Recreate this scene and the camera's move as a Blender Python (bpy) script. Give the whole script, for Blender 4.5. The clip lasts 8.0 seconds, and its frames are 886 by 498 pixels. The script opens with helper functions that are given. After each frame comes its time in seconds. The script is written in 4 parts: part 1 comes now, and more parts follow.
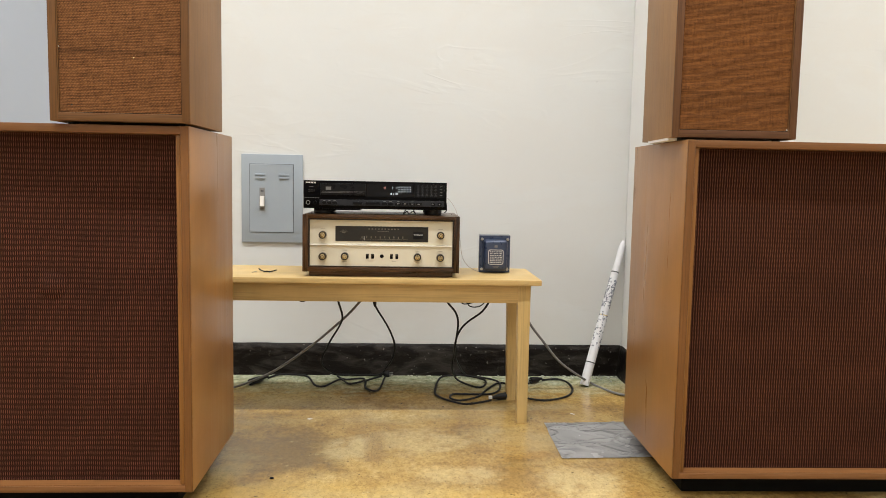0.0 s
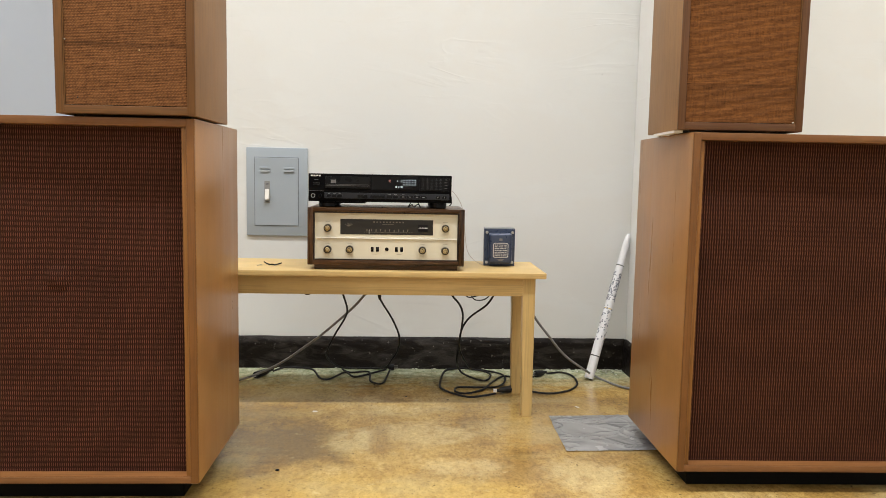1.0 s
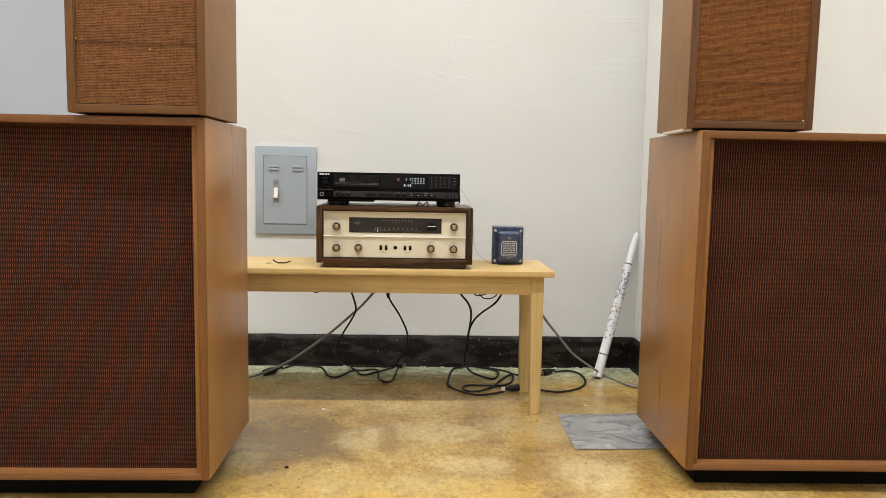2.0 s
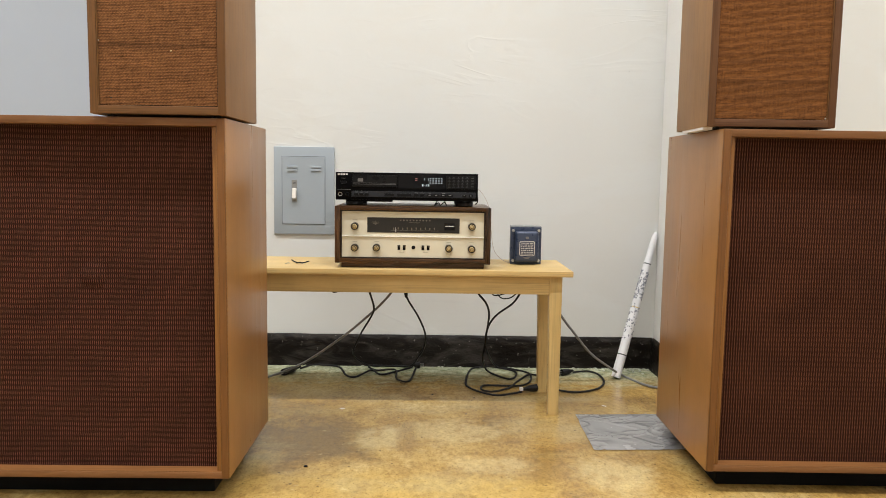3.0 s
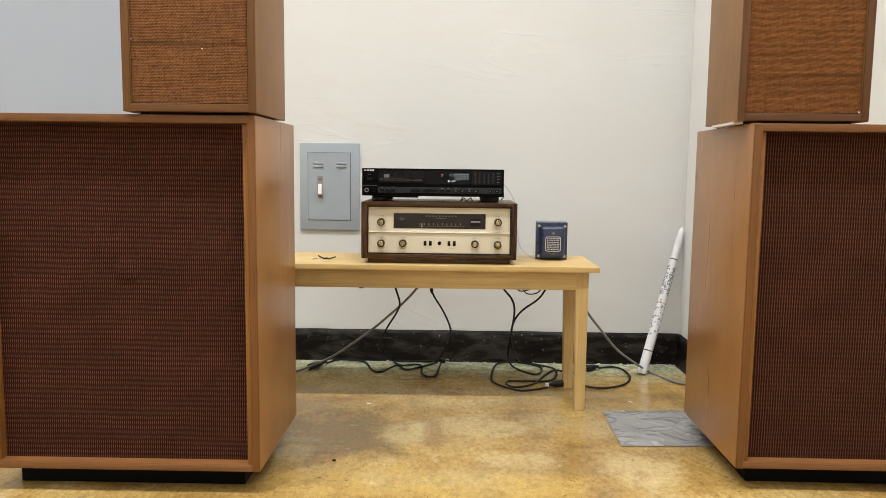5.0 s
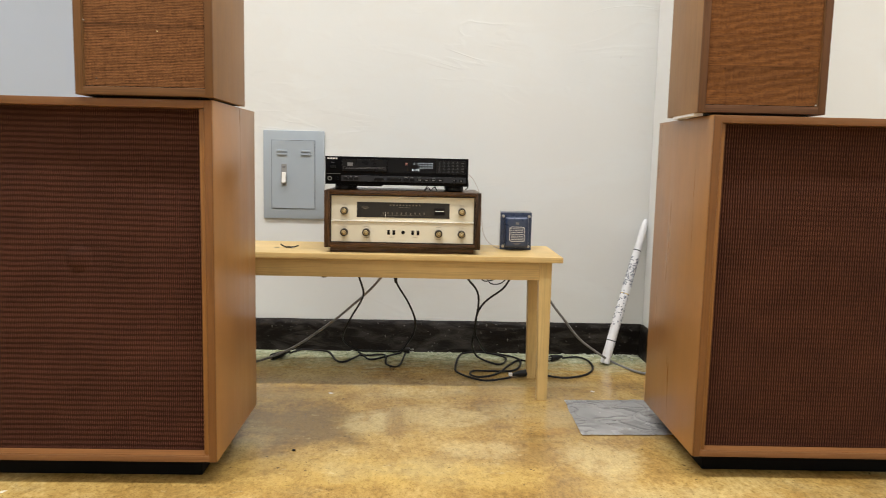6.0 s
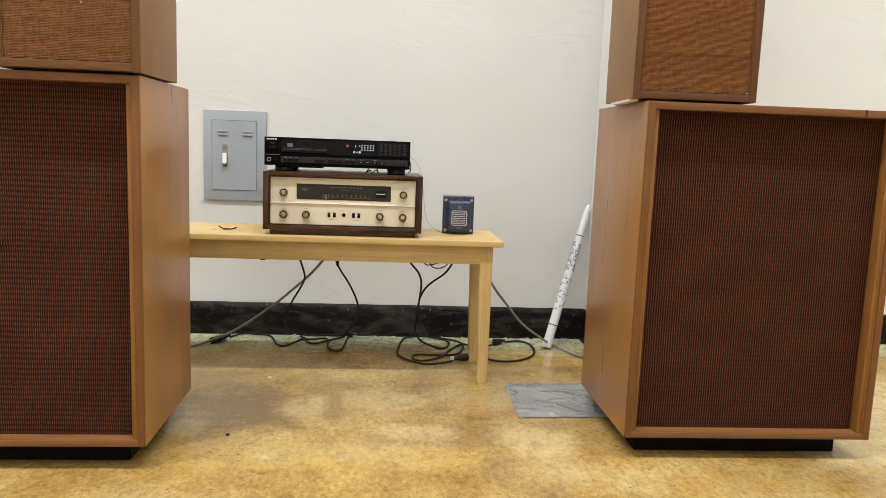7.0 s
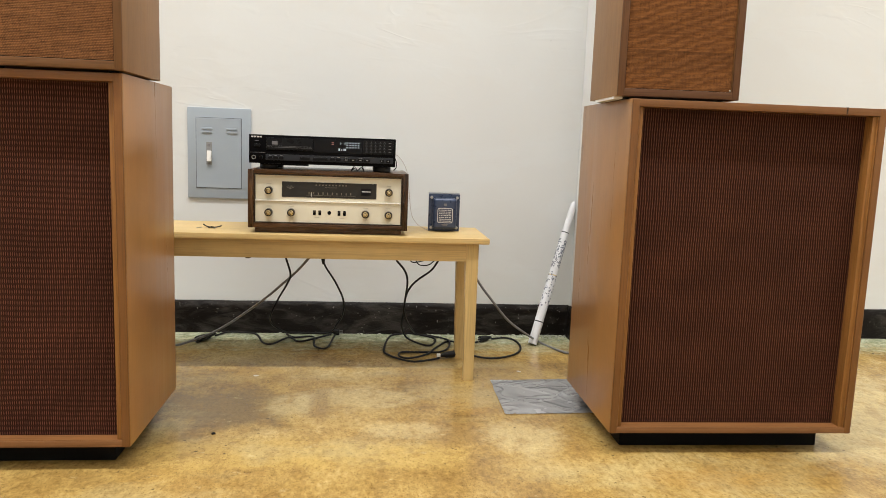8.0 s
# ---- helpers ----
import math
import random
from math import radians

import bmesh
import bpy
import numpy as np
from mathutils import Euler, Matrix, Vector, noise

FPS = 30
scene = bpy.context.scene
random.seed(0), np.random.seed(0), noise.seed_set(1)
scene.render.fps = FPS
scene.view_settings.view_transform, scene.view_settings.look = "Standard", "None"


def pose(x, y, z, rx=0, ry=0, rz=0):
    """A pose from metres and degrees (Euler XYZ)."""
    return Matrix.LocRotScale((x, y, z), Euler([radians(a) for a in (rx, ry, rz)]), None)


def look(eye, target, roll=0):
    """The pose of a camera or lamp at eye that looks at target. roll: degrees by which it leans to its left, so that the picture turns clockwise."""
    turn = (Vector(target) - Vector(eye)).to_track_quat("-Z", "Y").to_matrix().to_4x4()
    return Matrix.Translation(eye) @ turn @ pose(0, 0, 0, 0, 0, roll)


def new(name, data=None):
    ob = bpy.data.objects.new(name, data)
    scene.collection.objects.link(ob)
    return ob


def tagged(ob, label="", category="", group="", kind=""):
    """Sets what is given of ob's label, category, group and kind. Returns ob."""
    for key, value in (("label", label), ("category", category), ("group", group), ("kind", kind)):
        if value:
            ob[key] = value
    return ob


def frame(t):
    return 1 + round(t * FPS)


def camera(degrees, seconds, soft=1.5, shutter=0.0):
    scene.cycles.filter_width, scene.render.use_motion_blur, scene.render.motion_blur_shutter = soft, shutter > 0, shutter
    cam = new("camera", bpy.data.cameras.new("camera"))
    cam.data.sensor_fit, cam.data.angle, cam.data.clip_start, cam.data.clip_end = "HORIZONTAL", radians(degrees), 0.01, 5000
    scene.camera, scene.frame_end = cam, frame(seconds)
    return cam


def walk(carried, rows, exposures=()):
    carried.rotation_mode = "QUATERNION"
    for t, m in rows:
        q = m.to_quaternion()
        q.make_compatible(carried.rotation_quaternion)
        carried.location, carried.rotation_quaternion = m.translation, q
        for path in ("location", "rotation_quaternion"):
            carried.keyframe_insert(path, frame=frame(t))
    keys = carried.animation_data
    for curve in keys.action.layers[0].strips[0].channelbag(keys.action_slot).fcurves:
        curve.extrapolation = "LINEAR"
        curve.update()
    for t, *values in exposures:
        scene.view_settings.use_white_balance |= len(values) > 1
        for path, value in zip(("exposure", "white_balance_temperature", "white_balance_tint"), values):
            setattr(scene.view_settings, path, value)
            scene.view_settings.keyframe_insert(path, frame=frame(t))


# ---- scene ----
cam = camera(61.4, 8.0, soft=0.8, shutter=0.4)
PATH = [
    (0, (0.018, 0.017, 0.744), (0.126, 2.006, 0.561), 1.1),
    (0.5, (0.019, 0.018, 0.742), (0.123, 2.006, 0.552), 1.1),
    (1, (0.016, 0.016, 0.74), (0.113, 2.004, 0.542), 1.1),
    (2.5, (0.011, 0.013, 0.74), (0.07, 2.002, 0.537), 1.0),
    (3, (0.007, 0.013, 0.738), (0.041, 2.002, 0.536), 0.9),
    (3.5, (-0.004, 0.012, 0.741), (0.004, 2.002, 0.535), 0.8),
    (4, (-0.011, 0.009, 0.741), (-0.039, 1.998, 0.533), 0.6),
    (5.5, (-0.007, 0.01, 0.737), (-0.011, 1.998, 0.513), 0.9),
    (6, (0.014, 0.018, 0.734), (0.07, 2.003, 0.496), 1.3),
    (6.5, (0.045, 0.023, 0.729), (0.169, 2.002, 0.471), 1.8),
    (7, (0.06, 0.023, 0.726), (0.234, 1.997, 0.455), 2.2),
    (7.5, (0.06, 0.022, 0.728), (0.262, 1.992, 0.45), 2.2),
    (8, (0.062, 0.021, 0.729), (0.272, 1.991, 0.45), 2.1),
]
EXPOSURES = [(0.0, 0.0), (8.0, 0.0)]
POWER = (242, 238, 230, 145, 92, 88)
walk(cam, [(t, look(eye, target, roll)) for t, eye, target, roll in PATH], EXPOSURES)

# ---- light: fluorescent ceiling lamps, a dim neutral surround ----
world = bpy.data.worlds.new("world")
world.use_nodes = True
world.node_tree.nodes["Background"].inputs[0].default_value = (0.8, 0.9, 1.0, 1)
world.node_tree.nodes["Background"].inputs[1].default_value = 0.05
scene.world = world
LAMP_Z = 7.94
LAMPS = [(-3.9, -0.35), (-1.1, -0.35), (1.7, -0.35), (4.5, -0.35), (-2.5, -4.2), (1.7, -4.2)]
for i, (lx, ly) in enumerate(LAMPS):
    data = bpy.data.lights.new("tube_lamp", "AREA")
    data.shape, data.size, data.size_y = "RECTANGLE", 2.2, 0.26
    data.energy = POWER[i]
    data.color = (1.0, 0.985, 0.97)
    lamp = new("tube_lamp", data)
    lamp.matrix_basis = pose(lx, ly, LAMP_Z)

# ---- helpers for meshes ----
def box(bm, x0, x1, y0, y1, z0, z1, bevel=0.0, seg=2):
    vs = [bm.verts.new((x, y, z)) for x in (x0, x1) for y in (y0, y1) for z in (z0, z1)]
    q = ((0, 1, 3, 2), (4, 6, 7, 5), (0, 4, 5, 1), (2, 3, 7, 6), (0, 2, 6, 4), (1, 5, 7, 3))
    fs = [bm.faces.new([vs[i] for i in f]) for f in q]
    bmesh.ops.recalc_face_normals(bm, faces=fs)
    if bevel:
        es = list({e for f in fs for e in f.edges})
        bmesh.ops.bevel(bm, geom=es, offset=bevel, segments=seg, profile=0.6, affect="EDGES", clamp_overlap=True)
    return bm


def boxed(*args, **kw):
    return box(bmesh.new(), *args, **kw)


def lathe(bm, profile, m=None, seg=32):
    """Turn (radius, height) pairs round the local z axis."""
    m = m or Matrix.Identity(4)
    rings = []
    for r, h in profile:
        rings.append([bm.verts.new(m @ Vector((r * math.cos(a), r * math.sin(a), h)))
                      for a in (2 * math.pi * i / seg for i in range(seg))])
    fs = []
    for a, b in zip(rings, rings[1:]):
        for i in range(seg):
            fs.append(bm.faces.new((a[i], a[(i + 1) % seg], b[(i + 1) % seg], b[i])))
    fs.append(bm.faces.new(list(reversed(rings[0]))))
    fs.append(bm.faces.new(rings[-1]))
    bmesh.ops.recalc_face_normals(bm, faces=fs)
    return bm


def smooth_path(points, per=8):
    """A Catmull-Rom run through the points."""
    p = [Vector(q) for q in points]
    p = [p[0] * 2 - p[1]] + p + [p[-1] * 2 - p[-2]]
    out = []
    for i in range(1, len(p) - 2):
        a, b, c, d = p[i - 1:i + 3]
        for k in range(per):
            t = k / per
            out.append(0.5 * (2 * b + (c - a) * t + (2 * a - 5 * b + 4 * c - d) * t * t + (3 * b - a - 3 * c + d) * t ** 3))
    return out + [p[-2]]


def tube(bm, points, radius, seg=8, per=8):
    pts = smooth_path(points, per) if per else [Vector(q) for q in points]
    rings, side = [], None
    for i, q in enumerate(pts):
        d = (pts[min(i + 1, len(pts) - 1)] - pts[max(i - 1, 0)]).normalized()
        if side is None:
            side = d.orthogonal().normalized()
        side = (side - d * side.dot(d)).normalized()
        up = d.cross(side)
        rings.append([bm.verts.new(q + radius * (math.cos(a) * side + math.sin(a) * up))
                      for a in (2 * math.pi * k / seg for k in range(seg))])
    fs = []
    for a, b in zip(rings, rings[1:]):
        for k in range(seg):
            fs.append(bm.faces.new((a[k], a[(k + 1) % seg], b[(k + 1) % seg], b[k])))
    fs.append(bm.faces.new(list(reversed(rings[0]))))
    fs.append(bm.faces.new(rings[-1]))
    bmesh.ops.recalc_face_normals(bm, faces=fs)
    return bm


def rounded_plate(x0, x1, z0, z1, y0, y1, r, seg=5):
    """A flat plate in the xz plane with round corners."""
    bm = bmesh.new()
    ring = []
    for cx, cz, a0 in ((x1 - r, z1 - r, 0), (x0 + r, z1 - r, 90), (x0 + r, z0 + r, 180), (x1 - r, z0 + r, 270)):
        for k in range(seg + 1):
            a = radians(a0 + 90 * k / seg)
            ring.append((cx + r * math.cos(a), cz + r * math.sin(a)))
    front = [bm.verts.new((x, y0, z)) for x, z in ring]
    back = [bm.verts.new((x, y1, z)) for x, z in ring]
    bm.faces.new(front), bm.faces.new(list(reversed(back)))
    for i in range(len(ring)):
        j = (i + 1) % len(ring)
        bm.faces.new((front[i], back[i], back[j], front[j]))
    bmesh.ops.recalc_face_normals(bm, faces=bm.faces[:])
    return bm


def part(name, bm, material, parent=None, label="", smooth=False):
    me = bpy.data.meshes.new(name)
    bm.to_mesh(me)
    bm.free()
    me.materials.append(material)
    if smooth:
        me.polygons.foreach_set("use_smooth", [True] * len(me.polygons))
        me.set_sharp_from_angle(angle=radians(40))
    ob = new(name, me)
    ob.parent = parent
    if label:
        tagged(ob, label)
    return ob


def thing(name, label, category, m, group="", kind=""):
    ob = new(name)
    ob.empty_display_size = 0.1
    ob.matrix_basis = m
    return tagged(ob, label, category, group, kind)


# ---- materials ----
class Nodes:
    """A short hand for node trees."""
    def __init__(self, name, rough=0.5, metal=0.0, spec=0.5):
        self.mat = bpy.data.materials.new(name)
        self.mat.use_nodes = True
        self.t = self.mat.node_tree
        self.b = self.t.nodes["Principled BSDF"]
        self.b.inputs["Roughness"].default_value = rough
        self.b.inputs["Metallic"].default_value = metal
        self.b.inputs["Specular IOR Level"].default_value = spec
        self.co = self.t.nodes.new("ShaderNodeTexCoord").outputs["Object"]

    def put(self, sock, v):
        if isinstance(v, bpy.types.NodeSocket):
            self.t.links.new(v, sock)
        elif isinstance(v, (tuple, list)):
            sock.default_value = (*v, 1) if len(v) == 3 and sock.type == "RGBA" else v
        else:
            sock.default_value = v

    def scaled(self, sx, sy, sz, co=None):
        n = self.t.nodes.new("ShaderNodeMapping")
        n.inputs["Scale"].default_value = (sx, sy, sz)
        self.t.links.new(co or self.co, n.inputs["Vector"])
        return n.outputs["Vector"]

    def noise(self, scale, co=None, detail=4.0, rough=0.55, distort=0.0, color=False):
        n = self.t.nodes.new("ShaderNodeTexNoise")
        n.inputs["Scale"].default_value, n.inputs["Detail"].default_value = scale, detail
        n.inputs["Roughness"].default_value, n.inputs["Distortion"].default_value = rough, distort
        self.t.links.new(co or self.co, n.inputs["Vector"])
        return n.outputs["Color" if color else "Fac"]

    def math(self, op, a, b=0.0, c=0.0):
        n = self.t.nodes.new("ShaderNodeMath")
        n.operation = op
        for s, v in zip(n.inputs, (a, b, c)):
            self.put(s, v)
        return n.outputs[0]

    def ramp(self, fac, *stops):
        n = self.t.nodes.new("ShaderNodeValToRGB")
        els = n.color_ramp.elements
        while len(els) < len(stops):
            els.new(0.5)
        for e, (p, c) in zip(els, stops):
            e.position, e.color = p, (*c, 1) if isinstance(c, tuple) else (c, c, c, 1)
        self.put(n.inputs[0], fac)
        return n.outputs[0]

    def mix(self, fac, a, b, mode="MIX"):
        n = self.t.nodes.new("ShaderNodeMix")
        n.data_type, n.blend_type = "RGBA", mode
        self.put(n.inputs[0], fac), self.put(n.inputs[6], a), self.put(n.inputs[7], b)
        return n.outputs[2]

    def split(self, co=None):
        n = self.t.nodes.new("ShaderNodeSeparateXYZ")
        self.t.links.new(co or self.co, n.inputs[0])
        return n.outputs

    def color(self, v):
        self.put(self.b.inputs["Base Color"], v)
        return self

    def rough(self, v):
        self.put(self.b.inputs["Roughness"], v)
        return self

    def bump(self, h, strength=0.3, dist=0.002):
        n = self.t.nodes.new("ShaderNodeBump")
        n.inputs["Strength"].default_value, n.inputs["Distance"].default_value = strength, dist
        self.t.links.new(h, n.inputs["Height"])
        self.t.links.new(n.outputs[0], self.b.inputs["Normal"])
        return self


def plain(name, c, rough=0.5, metal=0.0, vary=0.12, scale=60.0, spec=0.5):
    n = Nodes(name, rough, metal, spec)
    f = n.noise(scale, detail=5)
    n.color(n.mix(f, tuple(v * (1 - vary) for v in c), tuple(min(1, v * (1 + vary)) for v in c)))
    n.rough(n.math("MULTIPLY_ADD", n.noise(scale * 0.3), 0.25, rough - 0.12))
    return n.mat


def glow(name, c, strength):
    n = Nodes(name, 0.4)
    n.color((0.02, 0.02, 0.02))
    n.put(n.b.inputs["Emission Color"], c)
    n.b.inputs["Emission Strength"].default_value = strength
    return n.mat


def wood(name, dark, light, grain="z", rough=0.42, fine=1.0, pit=0.74, spec=0.3, dense=1.0):
    n = Nodes(name, rough, spec=spec)
    k = {"x": (1.2, 22, 22), "y": (22, 1.2, 22), "z": (22, 22, 1.2)}[grain]
    k = tuple(v * dense for v in k)
    co = n.scaled(*k)
    broad = n.noise(1.0, n.scaled(*(v * 0.28 for v in k)), 3, 0.5, 0.6)
    figure = n.noise(1.6, co, 6, 0.6, 0.4)
    pores = n.noise(9.0 * fine, n.scaled(*(v * (0.5 if v < 2 * dense else 1.4) for v in k)), 2, 0.6)
    f = n.math("ADD", n.math("MULTIPLY", broad, 0.55), n.math("MULTIPLY", figure, 0.45))
    col = n.ramp(f, (0.32, dark), (0.68, light))
    pore = n.ramp(pores, (0.36, pit), (0.5, 1.0))
    col = n.mix(1.0, col, pore, "MULTIPLY")
    spots = n.ramp(n.noise(3.2, None, 5, 0.65), (0.32, 0.83), (0.66, 1.10))
    n.color(n.mix(1.0, col, spots, "MULTIPLY"))
    n.rough(n.math("MULTIPLY_ADD", figure, 0.22, rough - 0.1))
    n.bump(pores, 0.12, 0.0006)
    return n.mat


def grille_weave(name, ground, thread, pu, pv, slub, rows=1.0):
    """Woven plastic cloth: rows of short upright threads over a dark ground."""
    n = Nodes(name, 0.75, spec=0.10)
    x, y, z = n.split()
    drift = n.math("MULTIPLY", n.math("SUBTRACT", n.noise(5.0, None, 2), 0.5), slub)
    jitter = n.math("MULTIPLY", n.math("SUBTRACT", n.noise(55.0, None, 2), 0.5), 0.0030)
    u = n.math("ADD", n.math("ADD", x, n.math("MULTIPLY", drift, 0.6)), jitter)
    v = n.math("ADD", n.math("ADD", z, drift), jitter)
    su = n.math("MULTIPLY_ADD", n.math("SINE", n.math("MULTIPLY", u, 2 * math.pi / pu)), 0.5, 0.5)
    sv = n.math("MULTIPLY_ADD", n.math("SINE", n.math("MULTIPLY", v, 2 * math.pi / pv)), 0.5, 0.5)
    dash = n.math("MULTIPLY", n.math("POWER", su, 1.8), n.math("MULTIPLY_ADD", n.math("POWER", sv, 0.5), rows, 1 - rows))
    line = n.math("POWER", n.math("SUBTRACT", 1.0, sv), 9.0)
    h = n.math("ADD", n.ramp(dash, (0.24, 0.0), (0.64, 0.95)), n.math("MULTIPLY", line, 0.16))
    worn = n.ramp(n.noise(7.0, n.scaled(1, 1, 1.6), 4, 0.6), (0.3, 0.82), (0.7, 1.15))
    col = n.mix(h, ground, thread)
    n.color(n.mix(1.0, col, worn, "MULTIPLY"))
    n.bump(h, 0.5, 0.0012)
    return n.mat


def linen(name, dark, light, bars, pitch=0.0038, streak=1.0):
    """Coarse woven linen with thick and thin threads; bars: heights of the rails that press through from behind."""
    n = Nodes(name, 0.88, spec=0.15)
    x, y, z = n.split()
    wob = n.math("MULTIPLY", n.math("SUBTRACT", n.noise(26.0, None, 3), 0.5), 0.0035)
    zz, xx = n.math("ADD", z, wob), n.math("ADD", x, n.math("MULTIPLY", wob, 0.6))
    row = n.math("FLOOR", n.math("DIVIDE", zz, pitch))
    wv = n.math("MULTIPLY_ADD", n.math("SINE", n.math("MULTIPLY", zz, 2 * math.pi / pitch)), 0.5, 0.5)
    shift = n.math("MULTIPLY", row, 2.1)
    wu = n.math("MULTIPLY_ADD", n.math("SINE", n.math("ADD", n.math("MULTIPLY", xx, 2 * math.pi / (pitch * 0.94)), shift)), 0.5, 0.5)
    weft = n.noise(1.0, n.scaled(80, 80, 300), 4, 0.7)
    warp = n.noise(1.0, n.scaled(290, 290, 45), 4, 0.7)
    knots = n.math("MULTIPLY", n.math("POWER", wv, 0.8), n.math("MULTIPLY_ADD", n.math("POWER", wu, 0.8), 0.85, 0.15))
    h = n.math("ADD", n.math("MULTIPLY", knots, 0.42), n.math("MULTIPLY", n.math("ADD", n.math("MULTIPLY", weft, 1.25), n.math("MULTIPLY", warp, 1.0)), 0.42))
    col = n.ramp(h, (0.36, dark), (0.60, tuple(0.5 * (a + c) for a, c in zip(dark, light))), (0.84, light))
    slub = n.ramp(n.noise(1.0, n.scaled(9, 9, 260), 3, 0.7), (0.36, 1 - 0.28 * streak), (0.56, 1 + 0.08 * streak))
    col = n.mix(1.0, col, slub, "MULTIPLY")
    fade = n.ramp(n.noise(1.0, n.scaled(1.6, 1.6, 11), 3, 0.6), (0.3, 0.90), (0.7, 1.10))
    col = n.mix(1.0, col, fade, "MULTIPLY")
    for z0, z1, k in bars:
        m = n.math("MULTIPLY", n.math("GREATER_THAN", zz, z0), n.math("LESS_THAN", zz, z1))
        soft = n.math("MULTIPLY", m, n.math("MULTIPLY_ADD", weft, 0.7, 0.3))
        col = n.mix(soft, col, n.mix(1.0, col, (k, k, k), "MULTIPLY"))
    n.color(col)
    n.bump(h, 0.7, 0.0014)
    return n.mat


def plaster(name, c, soil=0.10):
    """Hand-trowelled plaster under paint: level ridges, greyer patches, small pits and blobs."""
    n = Nodes(name, 0.55, spec=0.3)
    big = n.noise(0.9, None, 4, 0.6, 0.4)
    patch = n.noise(2.1, n.scaled(1, 1, 2.0), 5, 0.62, 0.5)
    mid = n.noise(2.2, n.scaled(1, 1, 1.8), 3, 0.45, 0.0)
    fine = n.noise(90, None, 3)
    col = n.mix(n.ramp(big, (0.35, 0.0), (0.7, 1.0)), tuple(v * (1 - soil * 0.55) for v in c), c)
    col = n.mix(n.ramp(patch, (0.44, soil * 9.0), (0.54, 0.0)), col, (c[0] * 0.955, c[1] * 0.945, c[2] * 0.935))
    scuff = n.ramp(n.noise(3.2, n.scaled(1, 1, 5.5), 7, 0.7, 1.4), (0.28, 0.955), (0.38, 1.0))
    col = n.mix(1.0, col, scuff, "MULTIPLY")
    dents = n.ramp(n.noise(11.0, None, 6, 0.8), (0.70, 0.0), (0.73, 0.5))
    n.color(n.mix(dents, col, tuple(v * 0.66 for v in c)))
    ridge = n.math("ABSOLUTE", n.math("SUBTRACT", n.noise(1.5, n.scaled(1, 1, 4.2), 3, 0.5, 1.1), 0.5))
    ridge = n.ramp(ridge, (0.0, 1.0), (0.035, 0.0))
    ridge = n.math("MULTIPLY", ridge, n.ramp(n.noise(1.7, None, 2), (0.48, 0.0), (0.62, 1.0)))
    blobs = n.ramp(n.noise(7.0, n.scaled(1, 1, 1.5), 2, 0.5), (0.70, 0.0), (0.78, 1.0))
    h = n.math("ADD", n.math("MULTIPLY_ADD", ridge, 0.14, mid), n.math("MULTIPLY", fine, 0.03))
    n.bump(n.math("MULTIPLY_ADD", blobs, 0.20, h), 0.32, 0.008)
    return n.mat


